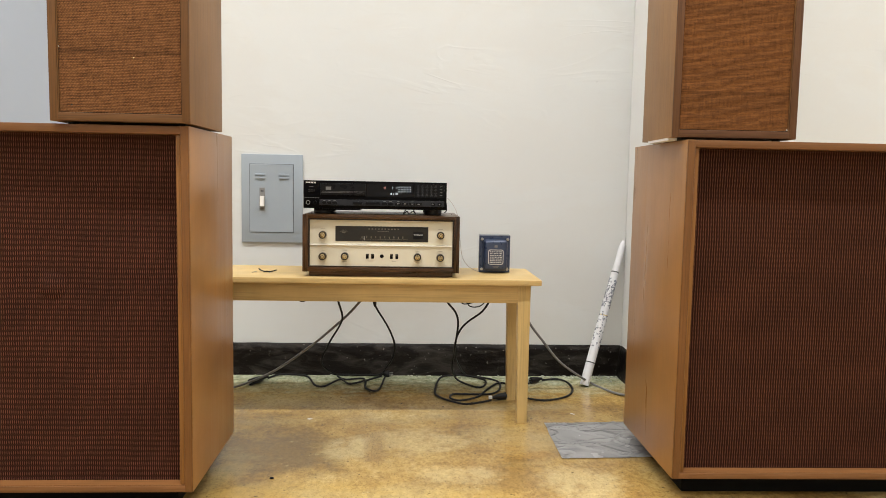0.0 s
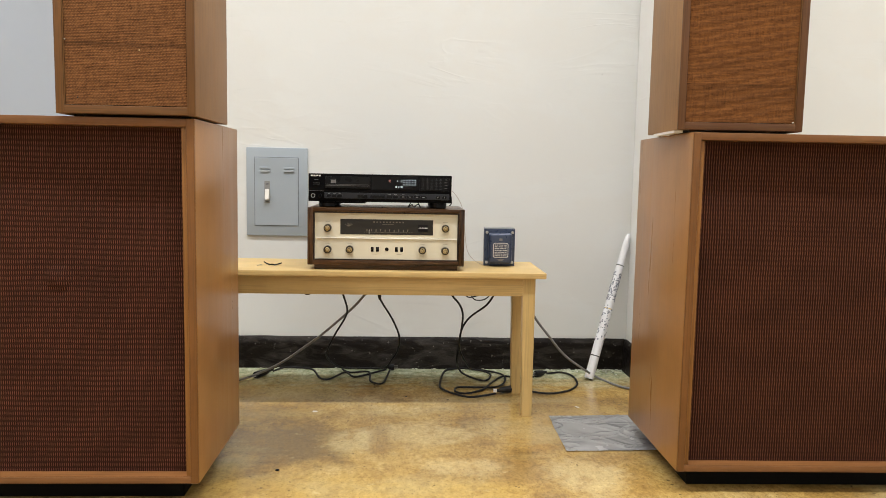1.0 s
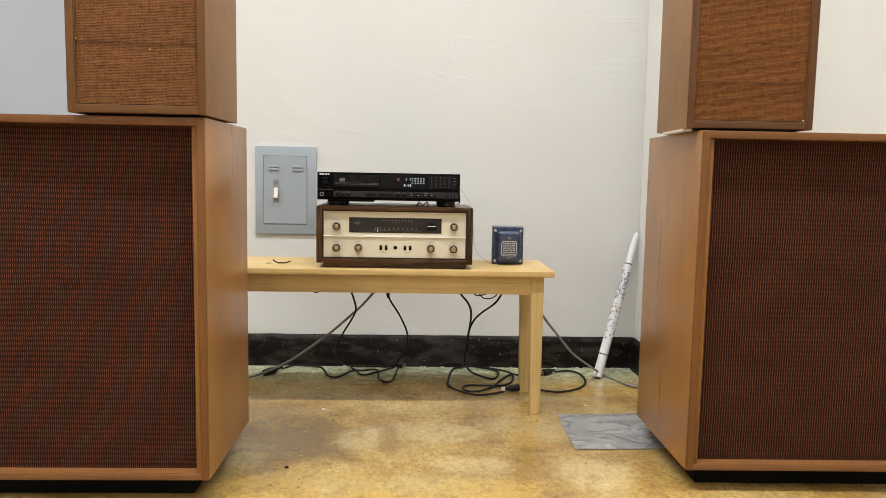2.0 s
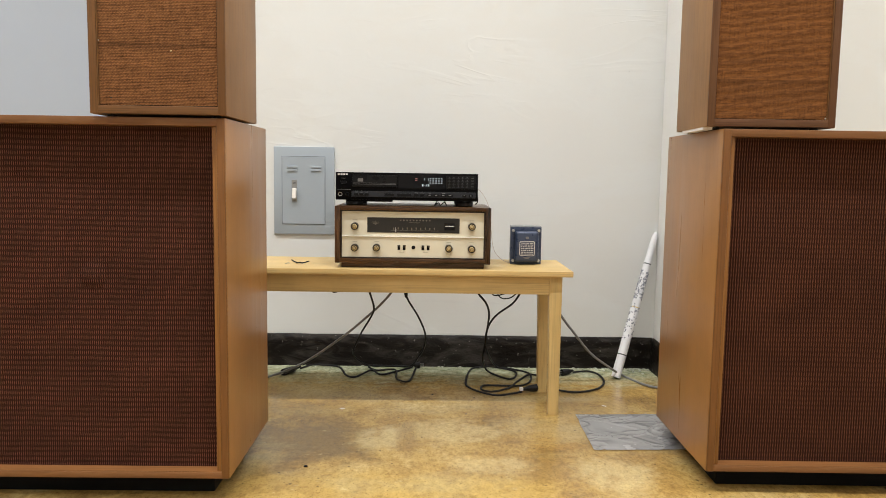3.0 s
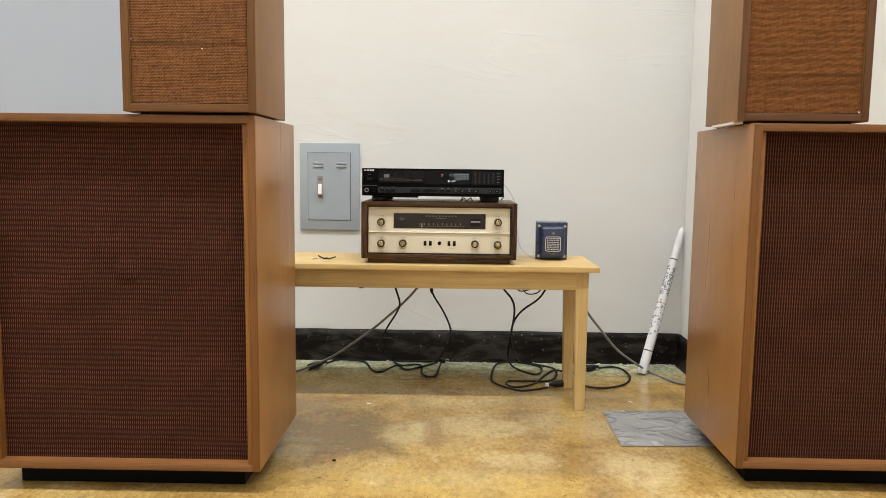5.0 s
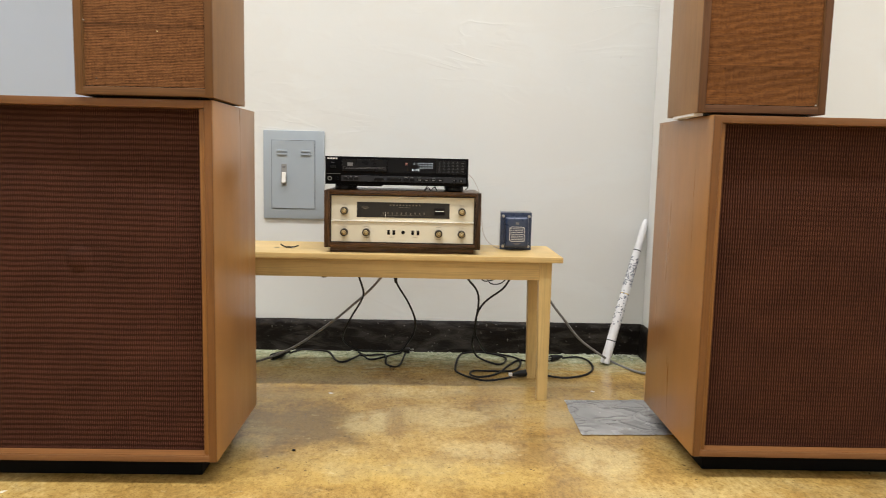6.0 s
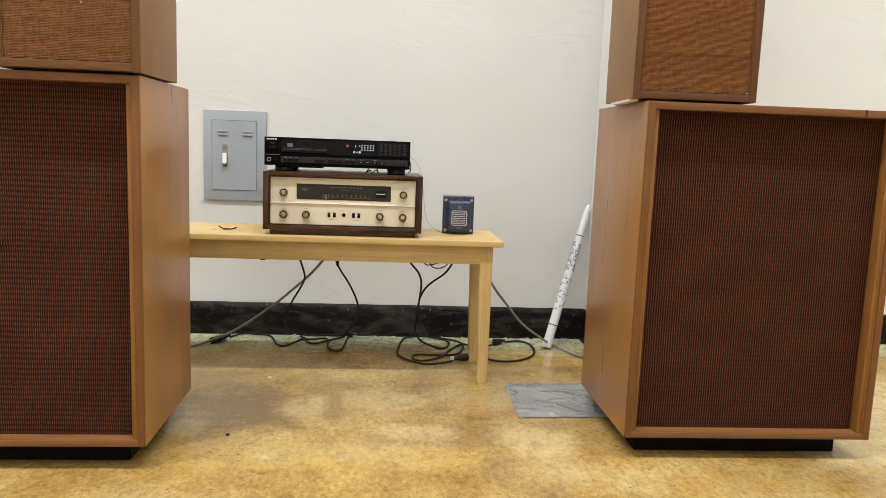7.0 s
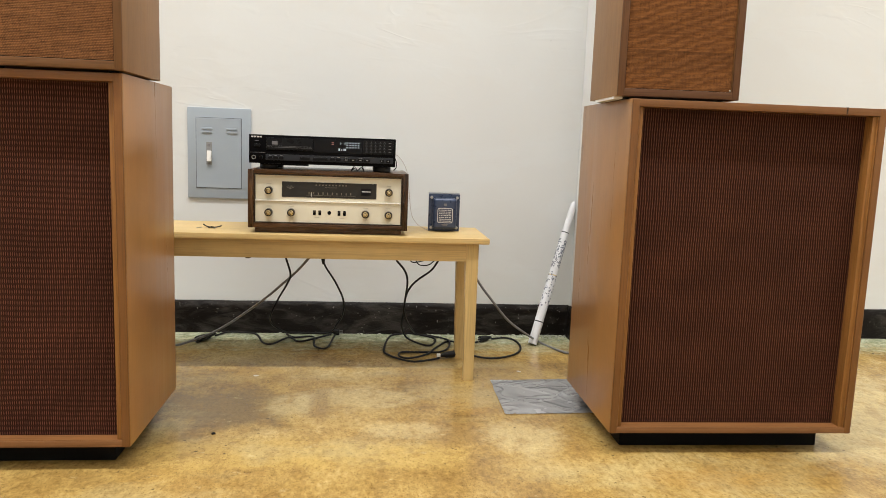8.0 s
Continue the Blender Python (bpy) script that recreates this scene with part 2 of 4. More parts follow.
def concrete_floor(name):
    """Acid-stained, sealed concrete: smooth ochre and cream clouds, fine grit, dark pits, a green tinge by the wall, white flecks."""
    n = Nodes(name, 0.3, spec=0.5)
    x, y, z = n.split()
    big = n.noise(2.0, None, 3, 0.5, 0.2)
    mid = n.noise(7.5, n.scaled(1, 0.9, 1), 10, 0.66, 0.25)
    grain = n.noise(75, n.scaled(1, 0.6, 1), 8, 0.78)
    f = n.math("ADD", n.math("MULTIPLY", big, 0.42), n.math("ADD", n.math("MULTIPLY", mid, 0.38), n.math("MULTIPLY", grain, 0.20)))
    col = n.ramp(f, (0.37, (0.19, 0.108, 0.031)), (0.46, (0.335, 0.206, 0.058)), (0.54, (0.455, 0.305, 0.098)), (0.63, (0.58, 0.44, 0.19)))
    ragged = n.math("MULTIPLY", n.math("SUBTRACT", n.noise(7.0, n.scaled(1, 1.2, 1), 10, 0.72, 0.3), 0.5), 2.0)
    for sx, sy, rx, ry, paint, amount in STAINS:
        dx = n.math("DIVIDE", n.math("SUBTRACT", x, sx), rx)
        dy = n.math("DIVIDE", n.math("SUBTRACT", y, sy), ry)
        d = n.math("SQRT", n.math("ADD", n.math("MULTIPLY", dx, dx), n.math("MULTIPLY", dy, dy)))
        col = n.mix(n.ramp(n.math("ADD", d, ragged), (0.50, amount), (1.20, 0.0)), col, paint)
    mottle = n.ramp(n.noise(14.0, n.scaled(1, 0.7, 1), 10, 0.74, 0.2), (0.40, 0.5), (0.49, 0.0))
    col = n.mix(mottle, col, (0.27, 0.162, 0.05))
    rust = n.ramp(n.noise(3.4, n.scaled(1.6, 0.7, 1), 10, 0.72, 0.15), (0.54, 0.0), (0.64, 0.32))
    col = n.mix(rust, col, (0.40, 0.245, 0.075))
    grey = n.ramp(n.noise(2.1, n.scaled(0.8, 1.3, 1), 7, 0.62, 0.15), (0.50, 0.0), (0.62, 0.45))
    col = n.mix(grey, col, (0.45, 0.375, 0.19))
    chalk = n.ramp(n.noise(12.0, n.scaled(1, 1.5, 1), 12, 0.8, 0.2), (0.60, 0.0), (0.64, 0.3))
    col = n.mix(chalk, col, (0.66, 0.56, 0.31))
    edge = n.math("SUBTRACT", n.math("ADD", y, n.math("MULTIPLY", n.noise(11.0, n.scaled(1, 2.2, 1), 8, 0.75), 0.42)), 2.75)
    n_edge = n.t.nodes.new("ShaderNodeClamp")
    n.t.links.new(n.math("MULTIPLY", edge, 4.5), n_edge.inputs[0])
    col = n.mix(n.math("MULTIPLY", n_edge.outputs[0], 0.8), col, n.ramp(n.noise(30, None, 5, 0.7), (0.35, (0.22, 0.30, 0.18)), (0.62, (0.66, 0.72, 0.54))))
    tone = n.ramp(grain, (0.34, 0.72), (0.5, 1.0), (0.66, 1.16))
    col = n.mix(1.0, col, tone, "MULTIPLY")
    grit = n.ramp(n.noise(230, n.scaled(1, 0.55, 1), 3, 0.65), (0.33, 0.55), (0.42, 1.0))
    col = n.mix(1.0, col, grit, "MULTIPLY")
    wobble = n.mix(0.02, n.co, n.noise(40, None, 3, color=True))
    for scale, size, paint, amount in ((30.0, 0.11, (0.09, 0.06, 0.025), 0.8), (5.0, 0.060, (0.80, 0.78, 0.68), 0.8), (11.0, 0.032, (0.06, 0.04, 0.02), 0.8)):
        vor = n.t.nodes.new("ShaderNodeTexVoronoi")
        vor.inputs["Scale"].default_value = scale
        n.t.links.new(wobble, vor.inputs["Vector"])
        dot = n.math("LESS_THAN", vor.outputs["Distance"], n.math("MULTIPLY", n.ramp(n.split(vor.outputs["Color"])[0], (0.35, 0.0), (0.9, 1.0)), size))
        col = n.mix(n.math("MULTIPLY", dot, amount), col, paint)
    n.color(col)
    n.rough(n.ramp(n.math("ADD", n.math("MULTIPLY", mid, 0.6), n.math("MULTIPLY", grain, 0.4)), (0.3, 0.10), (0.7, 0.30)))
    n.bump(n.math("ADD", n.math("MULTIPLY", mid, 0.6), n.math("MULTIPLY", grain, 0.4)), 0.30, 0.003)
    return n.mat


def skirting_paint(name):
    n = Nodes(name, 0.42, spec=0.10)
    dust = n.ramp(n.noise(6.0, n.scaled(1, 1, 3.5), 5, 0.65, 1.2), (0.48, 0.0), (0.72, 0.34))
    speck = n.ramp(n.noise(70, None, 4, 0.7), (0.65, 0.0), (0.69, 0.6))
    col = n.mix(dust, (0.009, 0.0072, 0.006), (0.12, 0.108, 0.095))
    n.color(n.mix(speck, col, (0.30, 0.29, 0.26)))
    n.rough(n.math("MULTIPLY_ADD", dust, 0.8, 0.34))
    n.bump(n.noise(22, n.scaled(1, 1, 2), 4, 0.6), 0.5, 0.008)
    return n.mat


DUN, CREAM, UMBER, AMBER, OCHRE = (0.15, 0.098, 0.043), (0.60, 0.475, 0.225), (0.26, 0.16, 0.058), (0.43, 0.25, 0.066), (0.53, 0.365, 0.108)
STAINS = [(-0.33, 2.01, 0.30, 0.21, DUN, 0.85), (-0.42, 1.80, 0.16, 0.20, DUN, 0.6), (0.06, 2.09, 0.18, 0.13, CREAM, 0.6), (-0.12, 2.03, 0.10, 0.11, CREAM, 0.6),
          (-0.05, 2.03, 0.035, 0.15, UMBER, 0.6), (0.30, 1.815, 0.17, 0.10, UMBER, 0.7), (0.36, 2.07, 0.09, 0.14, AMBER, 0.65), (0.47, 1.80, 0.13, 0.12, CREAM, 0.65),
          (0.155, 1.852, 0.14, 0.07, CREAM, 0.5), (-0.20, 1.70, 0.32, 0.13, OCHRE, 0.6), (0.11, 1.69, 0.28, 0.09, OCHRE, 0.6), (0.86, 1.54, 0.22, 0.08, AMBER, 0.6), (1.45, 1.95, 0.4, 0.5, CREAM, 0.75), (0.35, 2.42, 0.3, 0.05, CREAM, 0.4)]
WALL = plaster("white_plaster", (0.695, 0.715, 0.712))
PILLAR = plaster("white_plaster_pillar", (0.76, 0.765, 0.76), 0.04)
DOORPAINT = plain("blue_grey_door_paint", (0.355, 0.40, 0.47), 0.35, 0, 0.05, 2.5)
CEIL = plain("ceiling_white", (0.80, 0.80, 0.79), 0.8, 0, 0.04, 6)
FLOOR = concrete_floor("stained_concrete")
SKIRT = skirting_paint("black_skirting_paint")
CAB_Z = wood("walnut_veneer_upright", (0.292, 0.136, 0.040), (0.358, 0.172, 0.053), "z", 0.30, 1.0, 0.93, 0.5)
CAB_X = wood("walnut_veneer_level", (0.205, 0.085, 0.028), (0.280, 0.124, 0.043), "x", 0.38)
# front faces: the side walnut darkened, their shade put into the base colour
FRONT_SHADE_Z = wood("walnut_shaded_front_upright", (0.138, 0.057, 0.016), (0.188, 0.080, 0.023), "z", 0.38, 1.0, 0.86)
FRONT_SHADE_X = wood("walnut_shaded_front_level", (0.160, 0.069, 0.024), (0.216, 0.097, 0.036), "x", 0.38, 1.0, 0.86)
TRIM_Z = wood("grille_stop_wood", (0.205, 0.088, 0.022), (0.29, 0.130, 0.035), "z", 0.36)
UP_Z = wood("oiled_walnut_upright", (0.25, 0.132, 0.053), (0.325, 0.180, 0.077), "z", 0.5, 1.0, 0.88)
# frame woods far darker than the sides: the front's shade is in the colour
UP_X = wood("oiled_walnut_shaded_level", (0.098, 0.042, 0.017), (0.136, 0.061, 0.025), "x", 0.45)
UP_F = wood("oiled_walnut_shaded_stile", (0.098, 0.042, 0.017), (0.136, 0.061, 0.025), "z", 0.45)
WARM_X = wood("warm_walnut_shaded_rail", (0.125, 0.056, 0.018), (0.172, 0.080, 0.027), "x", 0.45)
WARM_F = wood("warm_walnut_shaded_stile", (0.125, 0.056, 0.018), (0.172, 0.080, 0.027), "z", 0.45)
PINE_X = wood("pine_level", (0.555, 0.385, 0.155), (0.66, 0.48, 0.215), "x", 0.4, 1.0, 0.86)
PINE_Z = wood("pine_upright", (0.525, 0.365, 0.14), (0.62, 0.45, 0.195), "z", 0.42, 1.0, 0.86)
ROSE_X = wood("dark_case_wood_level", (0.004, 0.0018, 0.0008), (0.165, 0.077, 0.028), "x", 0.28, 0.6, 0.3, 0.3, 5.0)
ROSE_Z = wood("dark_case_wood_upright", (0.004, 0.0018, 0.0008), (0.165, 0.077, 0.028), "z", 0.28, 0.6, 0.3, 0.3, 5.0)
WEAVE = grille_weave("brown_grille_weave", (0.018, 0.0048, 0.0020), (0.138, 0.055, 0.034), 0.0046, 0.0116, 0.010)
WEAVE_RIBBED = grille_weave("brown_ribbed_grille_weave", (0.018, 0.0048, 0.0020), (0.108, 0.042, 0.023), 0.0058, 0.0116, 0.008, 0.7)
LINEN_L = linen("tan_linen", (0.044, 0.0165, 0.005), (0.262, 0.119, 0.046), ((0.118, 0.126, 0.6),), 0.0031, 0.9)
LINEN_R = linen("rust_linen", (0.046, 0.0162, 0.0045), (0.246, 0.100, 0.029), ((0.079, 0.087, 0.55), (0.040, 0.079, 0.82), (0.255, 0.285, 0.85)), 0.0025, 0.7)
BLACK = plain("black_plinth_paint", (0.005, 0.005, 0.005), 0.6, spec=0.06)
RUBBER = plain("black_rubber", (0.008, 0.008, 0.009), 0.5, 0, 0.25, 300, spec=0.3)
GREYCABLE = plain("grey_cable_sheath", (0.17, 0.17, 0.17), 0.4, 0, 0.2, 120)
PANELPAINT = plain("grey_enamel", (0.33, 0.38, 0.43), 0.38, 0, 0.04, 18)
DARKGAP = plain("dark_gap", (0.05, 0.055, 0.06), 0.6)
STEEL = plain("zinc_steel", (0.45, 0.45, 0.44), 0.35, 0.9)
TOGGLE = plain("white_plastic", (0.8, 0.79, 0.76), 0.35, 0, 0.03)
CDBLACK = plain("black_case_enamel", (0.0035, 0.0035, 0.0042), 0.36, 0, 0.2, 200, spec=0.05)
CDGLOSS = plain("black_gloss_window", (0.005, 0.005, 0.006), 0.14, 0, 0.1, spec=0.15)
CDGREY = plain("charcoal_plastic", (0.009, 0.0092, 0.0105), 0.3, 0, 0.1, spec=0.10)
CDSTRIP = plain("dark_grey_strip", (0.030, 0.032, 0.037), 0.34, 0, 0.1, spec=0.10)
PRINT = plain("pale_print", (0.62, 0.62, 0.60), 0.5)
MIDPRINT = plain("mid_grey_print", (0.24, 0.24, 0.24), 0.5)
DIMPRINT = plain("grey_print", (0.15, 0.15, 0.155), 0.5)
GLOWW = glow("display_white", (0.85, 0.95, 1.0), 0.75)
GLOWR = glow("display_red", (1.0, 0.35, 0.28), 0.4)
BEAD = plain("dark_case_moulding", (0.016, 0.008, 0.004), 0.3, 0, 0.4, 120, spec=0.3)
FACE = plain("champagne_faceplate", (0.69, 0.65, 0.52), 0.33, 0.15, 0.03, 30)
FACEEDGE = plain("polished_champagne_ridge", (0.84, 0.81, 0.72), 0.2, 0.2, 0.03)
BRASS = plain("worn_brass", (0.50, 0.405, 0.22), 0.3, 0.75, 0.35, 700)
KNOBDARK = plain("dark_bronze", (0.022, 0.016, 0.010), 0.3, 0.5)
DIAL = plain("smoked_dial_glass", (0.020, 0.0185, 0.0165), 0.12, 0, 0.15, 20, spec=0.3)
FAINTPRINT = plain("faint_tan_print", (0.42, 0.38, 0.28), 0.5)
GOLDPRINT = plain("dull_gold_print", (0.115, 0.10, 0.072), 0.5)
NAVY = plain("navy_hammered_enamel", (0.030, 0.046, 0.092), 0.30, 0.1, 0.25, 260)
LAMINATE = plain("transformer_core_steel", (0.30, 0.31, 0.32), 0.45, 0.5)
LABELBLUE = plain("label_blue", (0.05, 0.06, 0.09), 0.5)
PAPER = plain("white_paper", (0.78, 0.78, 0.79), 0.6, 0, 0.04)
ROLLPAPER = plain("film_wrapped_paper", (0.70, 0.712, 0.74), 0.35, 0, 0.12, 35)
PAPERINK = plain("grey_blue_print", (0.20, 0.215, 0.26), 0.6, 0, 0.4, 150)
YELLOWBAND = plain("yellowed_tape", (0.62, 0.50, 0.25), 0.5)
WORNGREY = plain("worn_grey_plastic", (0.24, 0.24, 0.235), 0.5, 0, 0.3, 200)
THINWIRE = plain("thin_pale_wire", (0.42, 0.36, 0.32), 0.5)


def crumpled_foil(name):
    n = Nodes(name, 0.2, 0.15)
    a = n.noise(5.0, None, 3, 0.5, 1.0)
    n.color(n.ramp(a, (0.3, (0.52, 0.525, 0.53)), (0.7, (0.66, 0.665, 0.67))))
    n.rough(n.ramp(n.noise(14, None, 4), (0.3, 0.12), (0.7, 0.30)))
    crease = n.math("ABSOLUTE", n.math("SUBTRACT", n.noise(5.5, n.scaled(1, 1.6, 1), 2, 0.5, 0.6), 0.5))
    n.bump(n.ramp(crease, (0.0, 1.0), (0.05, 0.15), (0.2, 0.0)), 0.8, 0.006)
    return n.mat


FOIL = crumpled_foil("grey_plastic_film")

# ---- the room ----
WALL_Y, PILLAR_X0, PILLAR_X1, PILLAR_Y = 2.825, 0.868, 1.22, 2.47
X0, X1, Y0, ROOF = -6.0, 6.0, -7.0, 8.0


def setting(name, bm, material, label, category):
    return tagged(part(name, bm, material), label, category, kind="structure")


setting("floor", boxed(X0, X1, Y0, WALL_Y + 0.2, -0.1, 0.0), FLOOR, "ochre acid-stained sealed concrete floor with worn blotches", "floor")
setting("ceiling", boxed(X0, X1, Y0, WALL_Y + 0.2, ROOF, ROOF + 0.15), CEIL, "plain white painted ceiling", "ceiling")
DX0, DX1, DZ = -2.02, -0.96, 2.12
bm = boxed(DX1, X1, WALL_Y, WALL_Y + 0.2, 0, ROOF)
box(bm, X0, DX0, WALL_Y, WALL_Y + 0.2, 0, ROOF)
box(bm, DX0, DX1, WALL_Y, WALL_Y + 0.2, DZ, ROOF)
setting("wall_north", bm, WALL, "white painted plaster wall with faint trowel marks", "wall")
setting("wall_south", boxed(X0, X1, Y0 - 0.2, Y0, 0, ROOF), PILLAR, "white painted plaster wall behind the viewer", "wall")
setting("wall_west", boxed(X0 - 0.2, X0, Y0 - 0.2, WALL_Y + 0.2, 0, ROOF), PILLAR, "white painted plaster side wall", "wall")
setting("wall_east", boxed(X1, X1 + 0.2, Y0 - 0.2, WALL_Y + 0.2, 0, ROOF), PILLAR, "white painted plaster side wall", "wall")
setting("pillar", boxed(PILLAR_X0, PILLAR_X1, PILLAR_Y, WALL_Y - 0.001, 0, ROOF, bevel=0.006), PILLAR, "white plastered square pillar against the wall", "pillar")

# the closed blue-grey door beside the stacked speakers
door = thing("door_1", "closed flat blue-grey painted metal door", "door", pose(DX0, WALL_Y, 0), kind="structure")
part("door_leaf", boxed(0.035, DX1 - DX0 - 0.035, 0.012, 0.06, 0.006, DZ - 0.035, bevel=0.002), DOORPAINT, door)
bm = boxed(0, 0.032, 0.0, 0.12, 0, DZ, bevel=0.002)
box(bm, DX1 - DX0 - 0.032, DX1 - DX0, 0.0, 0.12, 0, DZ, bevel=0.002)
box(bm, 0.032, DX1 - DX0 - 0.032, 0.0, 0.12, DZ - 0.032, DZ, bevel=0.002)
part("door_frame", bm, DOORPAINT, door)


def skirting(name, x0, x1, y0, y1):
    """Painted cement skirting with a slightly uneven face and foot."""
    bm = bmesh.new()
    n = max(2, int((x1 - x0 + y1 - y0) / 0.02))
    along_x = (x1 - x0) > (y1 - y0)
    rows = []
    for i in range(n + 1):
        f = i / n
        r = []
        for k, z in enumerate((0.0, 0.012, 0.05, 0.085, 0.119, 0.121)):
            w = 0.010 * noise.noise(Vector((f * n * 0.12, z * 20, x0 * 3))) * (1.0 if k < 4 else 0.15)
            depth = (0.014, 0.011, 0.009, 0.008, 0.006, 0.0)[k] + w * 0.35
            zz = z + (0.0015 * noise.noise(Vector((f * n * 0.2, 7.0, x0))) if k > 3 else 0)
            if along_x:
                r.append(bm.verts.new((x0 + f * (x1 - x0), y1 - depth, zz)))
            else:
                r.append(bm.verts.new((x1 - depth, y0 + f * (y1 - y0), zz)))
        rows.append(r)
    for a, b in zip(rows, rows[1:]):
        for k in range(5):
            bm.faces.new((a[k], b[k], b[k + 1], a[k + 1]))
    bmesh.ops.recalc_face_normals(bm, faces=bm.faces[:])
    ob = setting(name, bm, SKIRT, "black painted cement skirting with dust and paint specks", "skirting")
    ob.data.polygons.foreach_set("use_smooth", [True] * len(ob.data.polygons))
    return ob


skirting("baseboard_wall", DX1, PILLAR_X0 - 0.004, WALL_Y - 0.02, WALL_Y)
skirting("baseboard_right", PILLAR_X1, X1, WALL_Y - 0.02, WALL_Y)
skirting("baseboard_pillar_side", PILLAR_X0 - 0.02, PILLAR_X0, PILLAR_Y, WALL_Y - 0.012)
skirting("baseboard_pillar_front", PILLAR_X0, PILLAR_X1, PILLAR_Y - 0.02, PILLAR_Y)


# ---- loudspeakers ----
def grille_cloth(w, h, y, cap, seed):
    """A stretched cloth, w by h, slack in slow waves; cap: where a round dust cap presses against it."""
    bm = bmesh.new()
    nx, nz = 90, 114
    g = []
    for j in range(nz + 1):
        r = []
        for i in range(nx + 1):
            x, z = w * (i / nx - 0.5), h * j / nz
            rim = min(1.0, 8 * min(i / nx, 1 - i / nx), 8 * min(j / nz, 1 - j / nz))
            d = 0.0022 * rim * noise.noise(Vector((x * 5, z * 5, seed)))
            if cap:
                q = math.hypot(x - cap[0], z - cap[1])
                d -= cap[2] * max(0.0, 1 - (q / 0.03) ** 2)
            r.append(bm.verts.new((x, y + d, z)))
        g.append(r)
    for a, b in zip(g, g[1:]):
        for i in range(nx):
            bm.faces.new((a[i], a[i + 1], b[i + 1], b[i]))
    bmesh.ops.recalc_face_normals(bm, faces=bm.faces[:])
    if sum(f.normal.y for f in bm.faces) > 0:
        bmesh.ops.reverse_faces(bm, faces=bm.faces[:])
    return bm


def floor_speaker(label, m, w, d, cap, seed, weave, mark=0):
    """Origin: middle of the front edge on the floor; the front looks to -y."""
    z0, z1, t, rec, lip = 0.0545, 0.847, 0.018, 0.036, 0.006
    s = thing("floor_speaker", label, "loudspeaker", m, "stacked loudspeakers")
    h = w / 2
    # side panels take the lighter walnut, front stiles and rails the shade-darkened one
    for x0, x1 in ((-h, -h + t), (h - t, h)):
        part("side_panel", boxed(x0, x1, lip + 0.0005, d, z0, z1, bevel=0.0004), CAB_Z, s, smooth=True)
        part("front_stile", boxed(x0 + 0.0003, x1 - 0.0003, 0, lip + 0.0003, z0 + 0.0003, z1 - 0.0003, bevel=0.0030, seg=3), FRONT_SHADE_Z, s, smooth=True)
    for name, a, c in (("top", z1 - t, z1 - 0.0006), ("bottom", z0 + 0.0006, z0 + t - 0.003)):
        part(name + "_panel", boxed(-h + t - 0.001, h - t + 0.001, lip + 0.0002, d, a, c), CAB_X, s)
        part("front_rail", boxed(-h + t - 0.004, h - t + 0.004, 0.0005, lip, a, c, bevel=0.0026), FRONT_SHADE_X, s, smooth=True)
    part("back_panel", boxed(-h + t, h - t, d - 0.018, d - 0.003, z0 + t, z1 - t), CAB_X, s)
    for k in (-1, 1):
        a, c = sorted((k * (h - t + 0.0005), k * (h - t - 0.011)))
        part("grille_stop", boxed(a, c, 0.0085, rec + 0.004, z0 + t - 0.0028, z1 - t - 0.0002, bevel=0.0015), TRIM_Z, s, smooth=True)
    c = part("grille_cloth", grille_cloth(w - 2 * t - 0.021, z1 - z0 - 2 * t + 0.003, rec, cap, seed), weave, s, "dark brown woven grille cloth")
    c.location = (0, 0, z0 + t - 0.003)
    part("baffle_board", boxed(-h + t, h - t, rec + 0.006, rec + 0.022, z0 + t, z1 - t), BLACK, s)
    if mark:
        part("veneer_mark", boxed(mark, mark + 0.004, 0.0001, 0.004, z1 - 0.0165, z1 - 0.0004), ROSE_X, s, "dark worn mark in the veneer")
    part("plinth", boxed(-h + 0.046, h - 0.050, 0.060, d - 0.06, 0, z0, bevel=0.002), BLACK, s, "recessed black plinth")
    return s


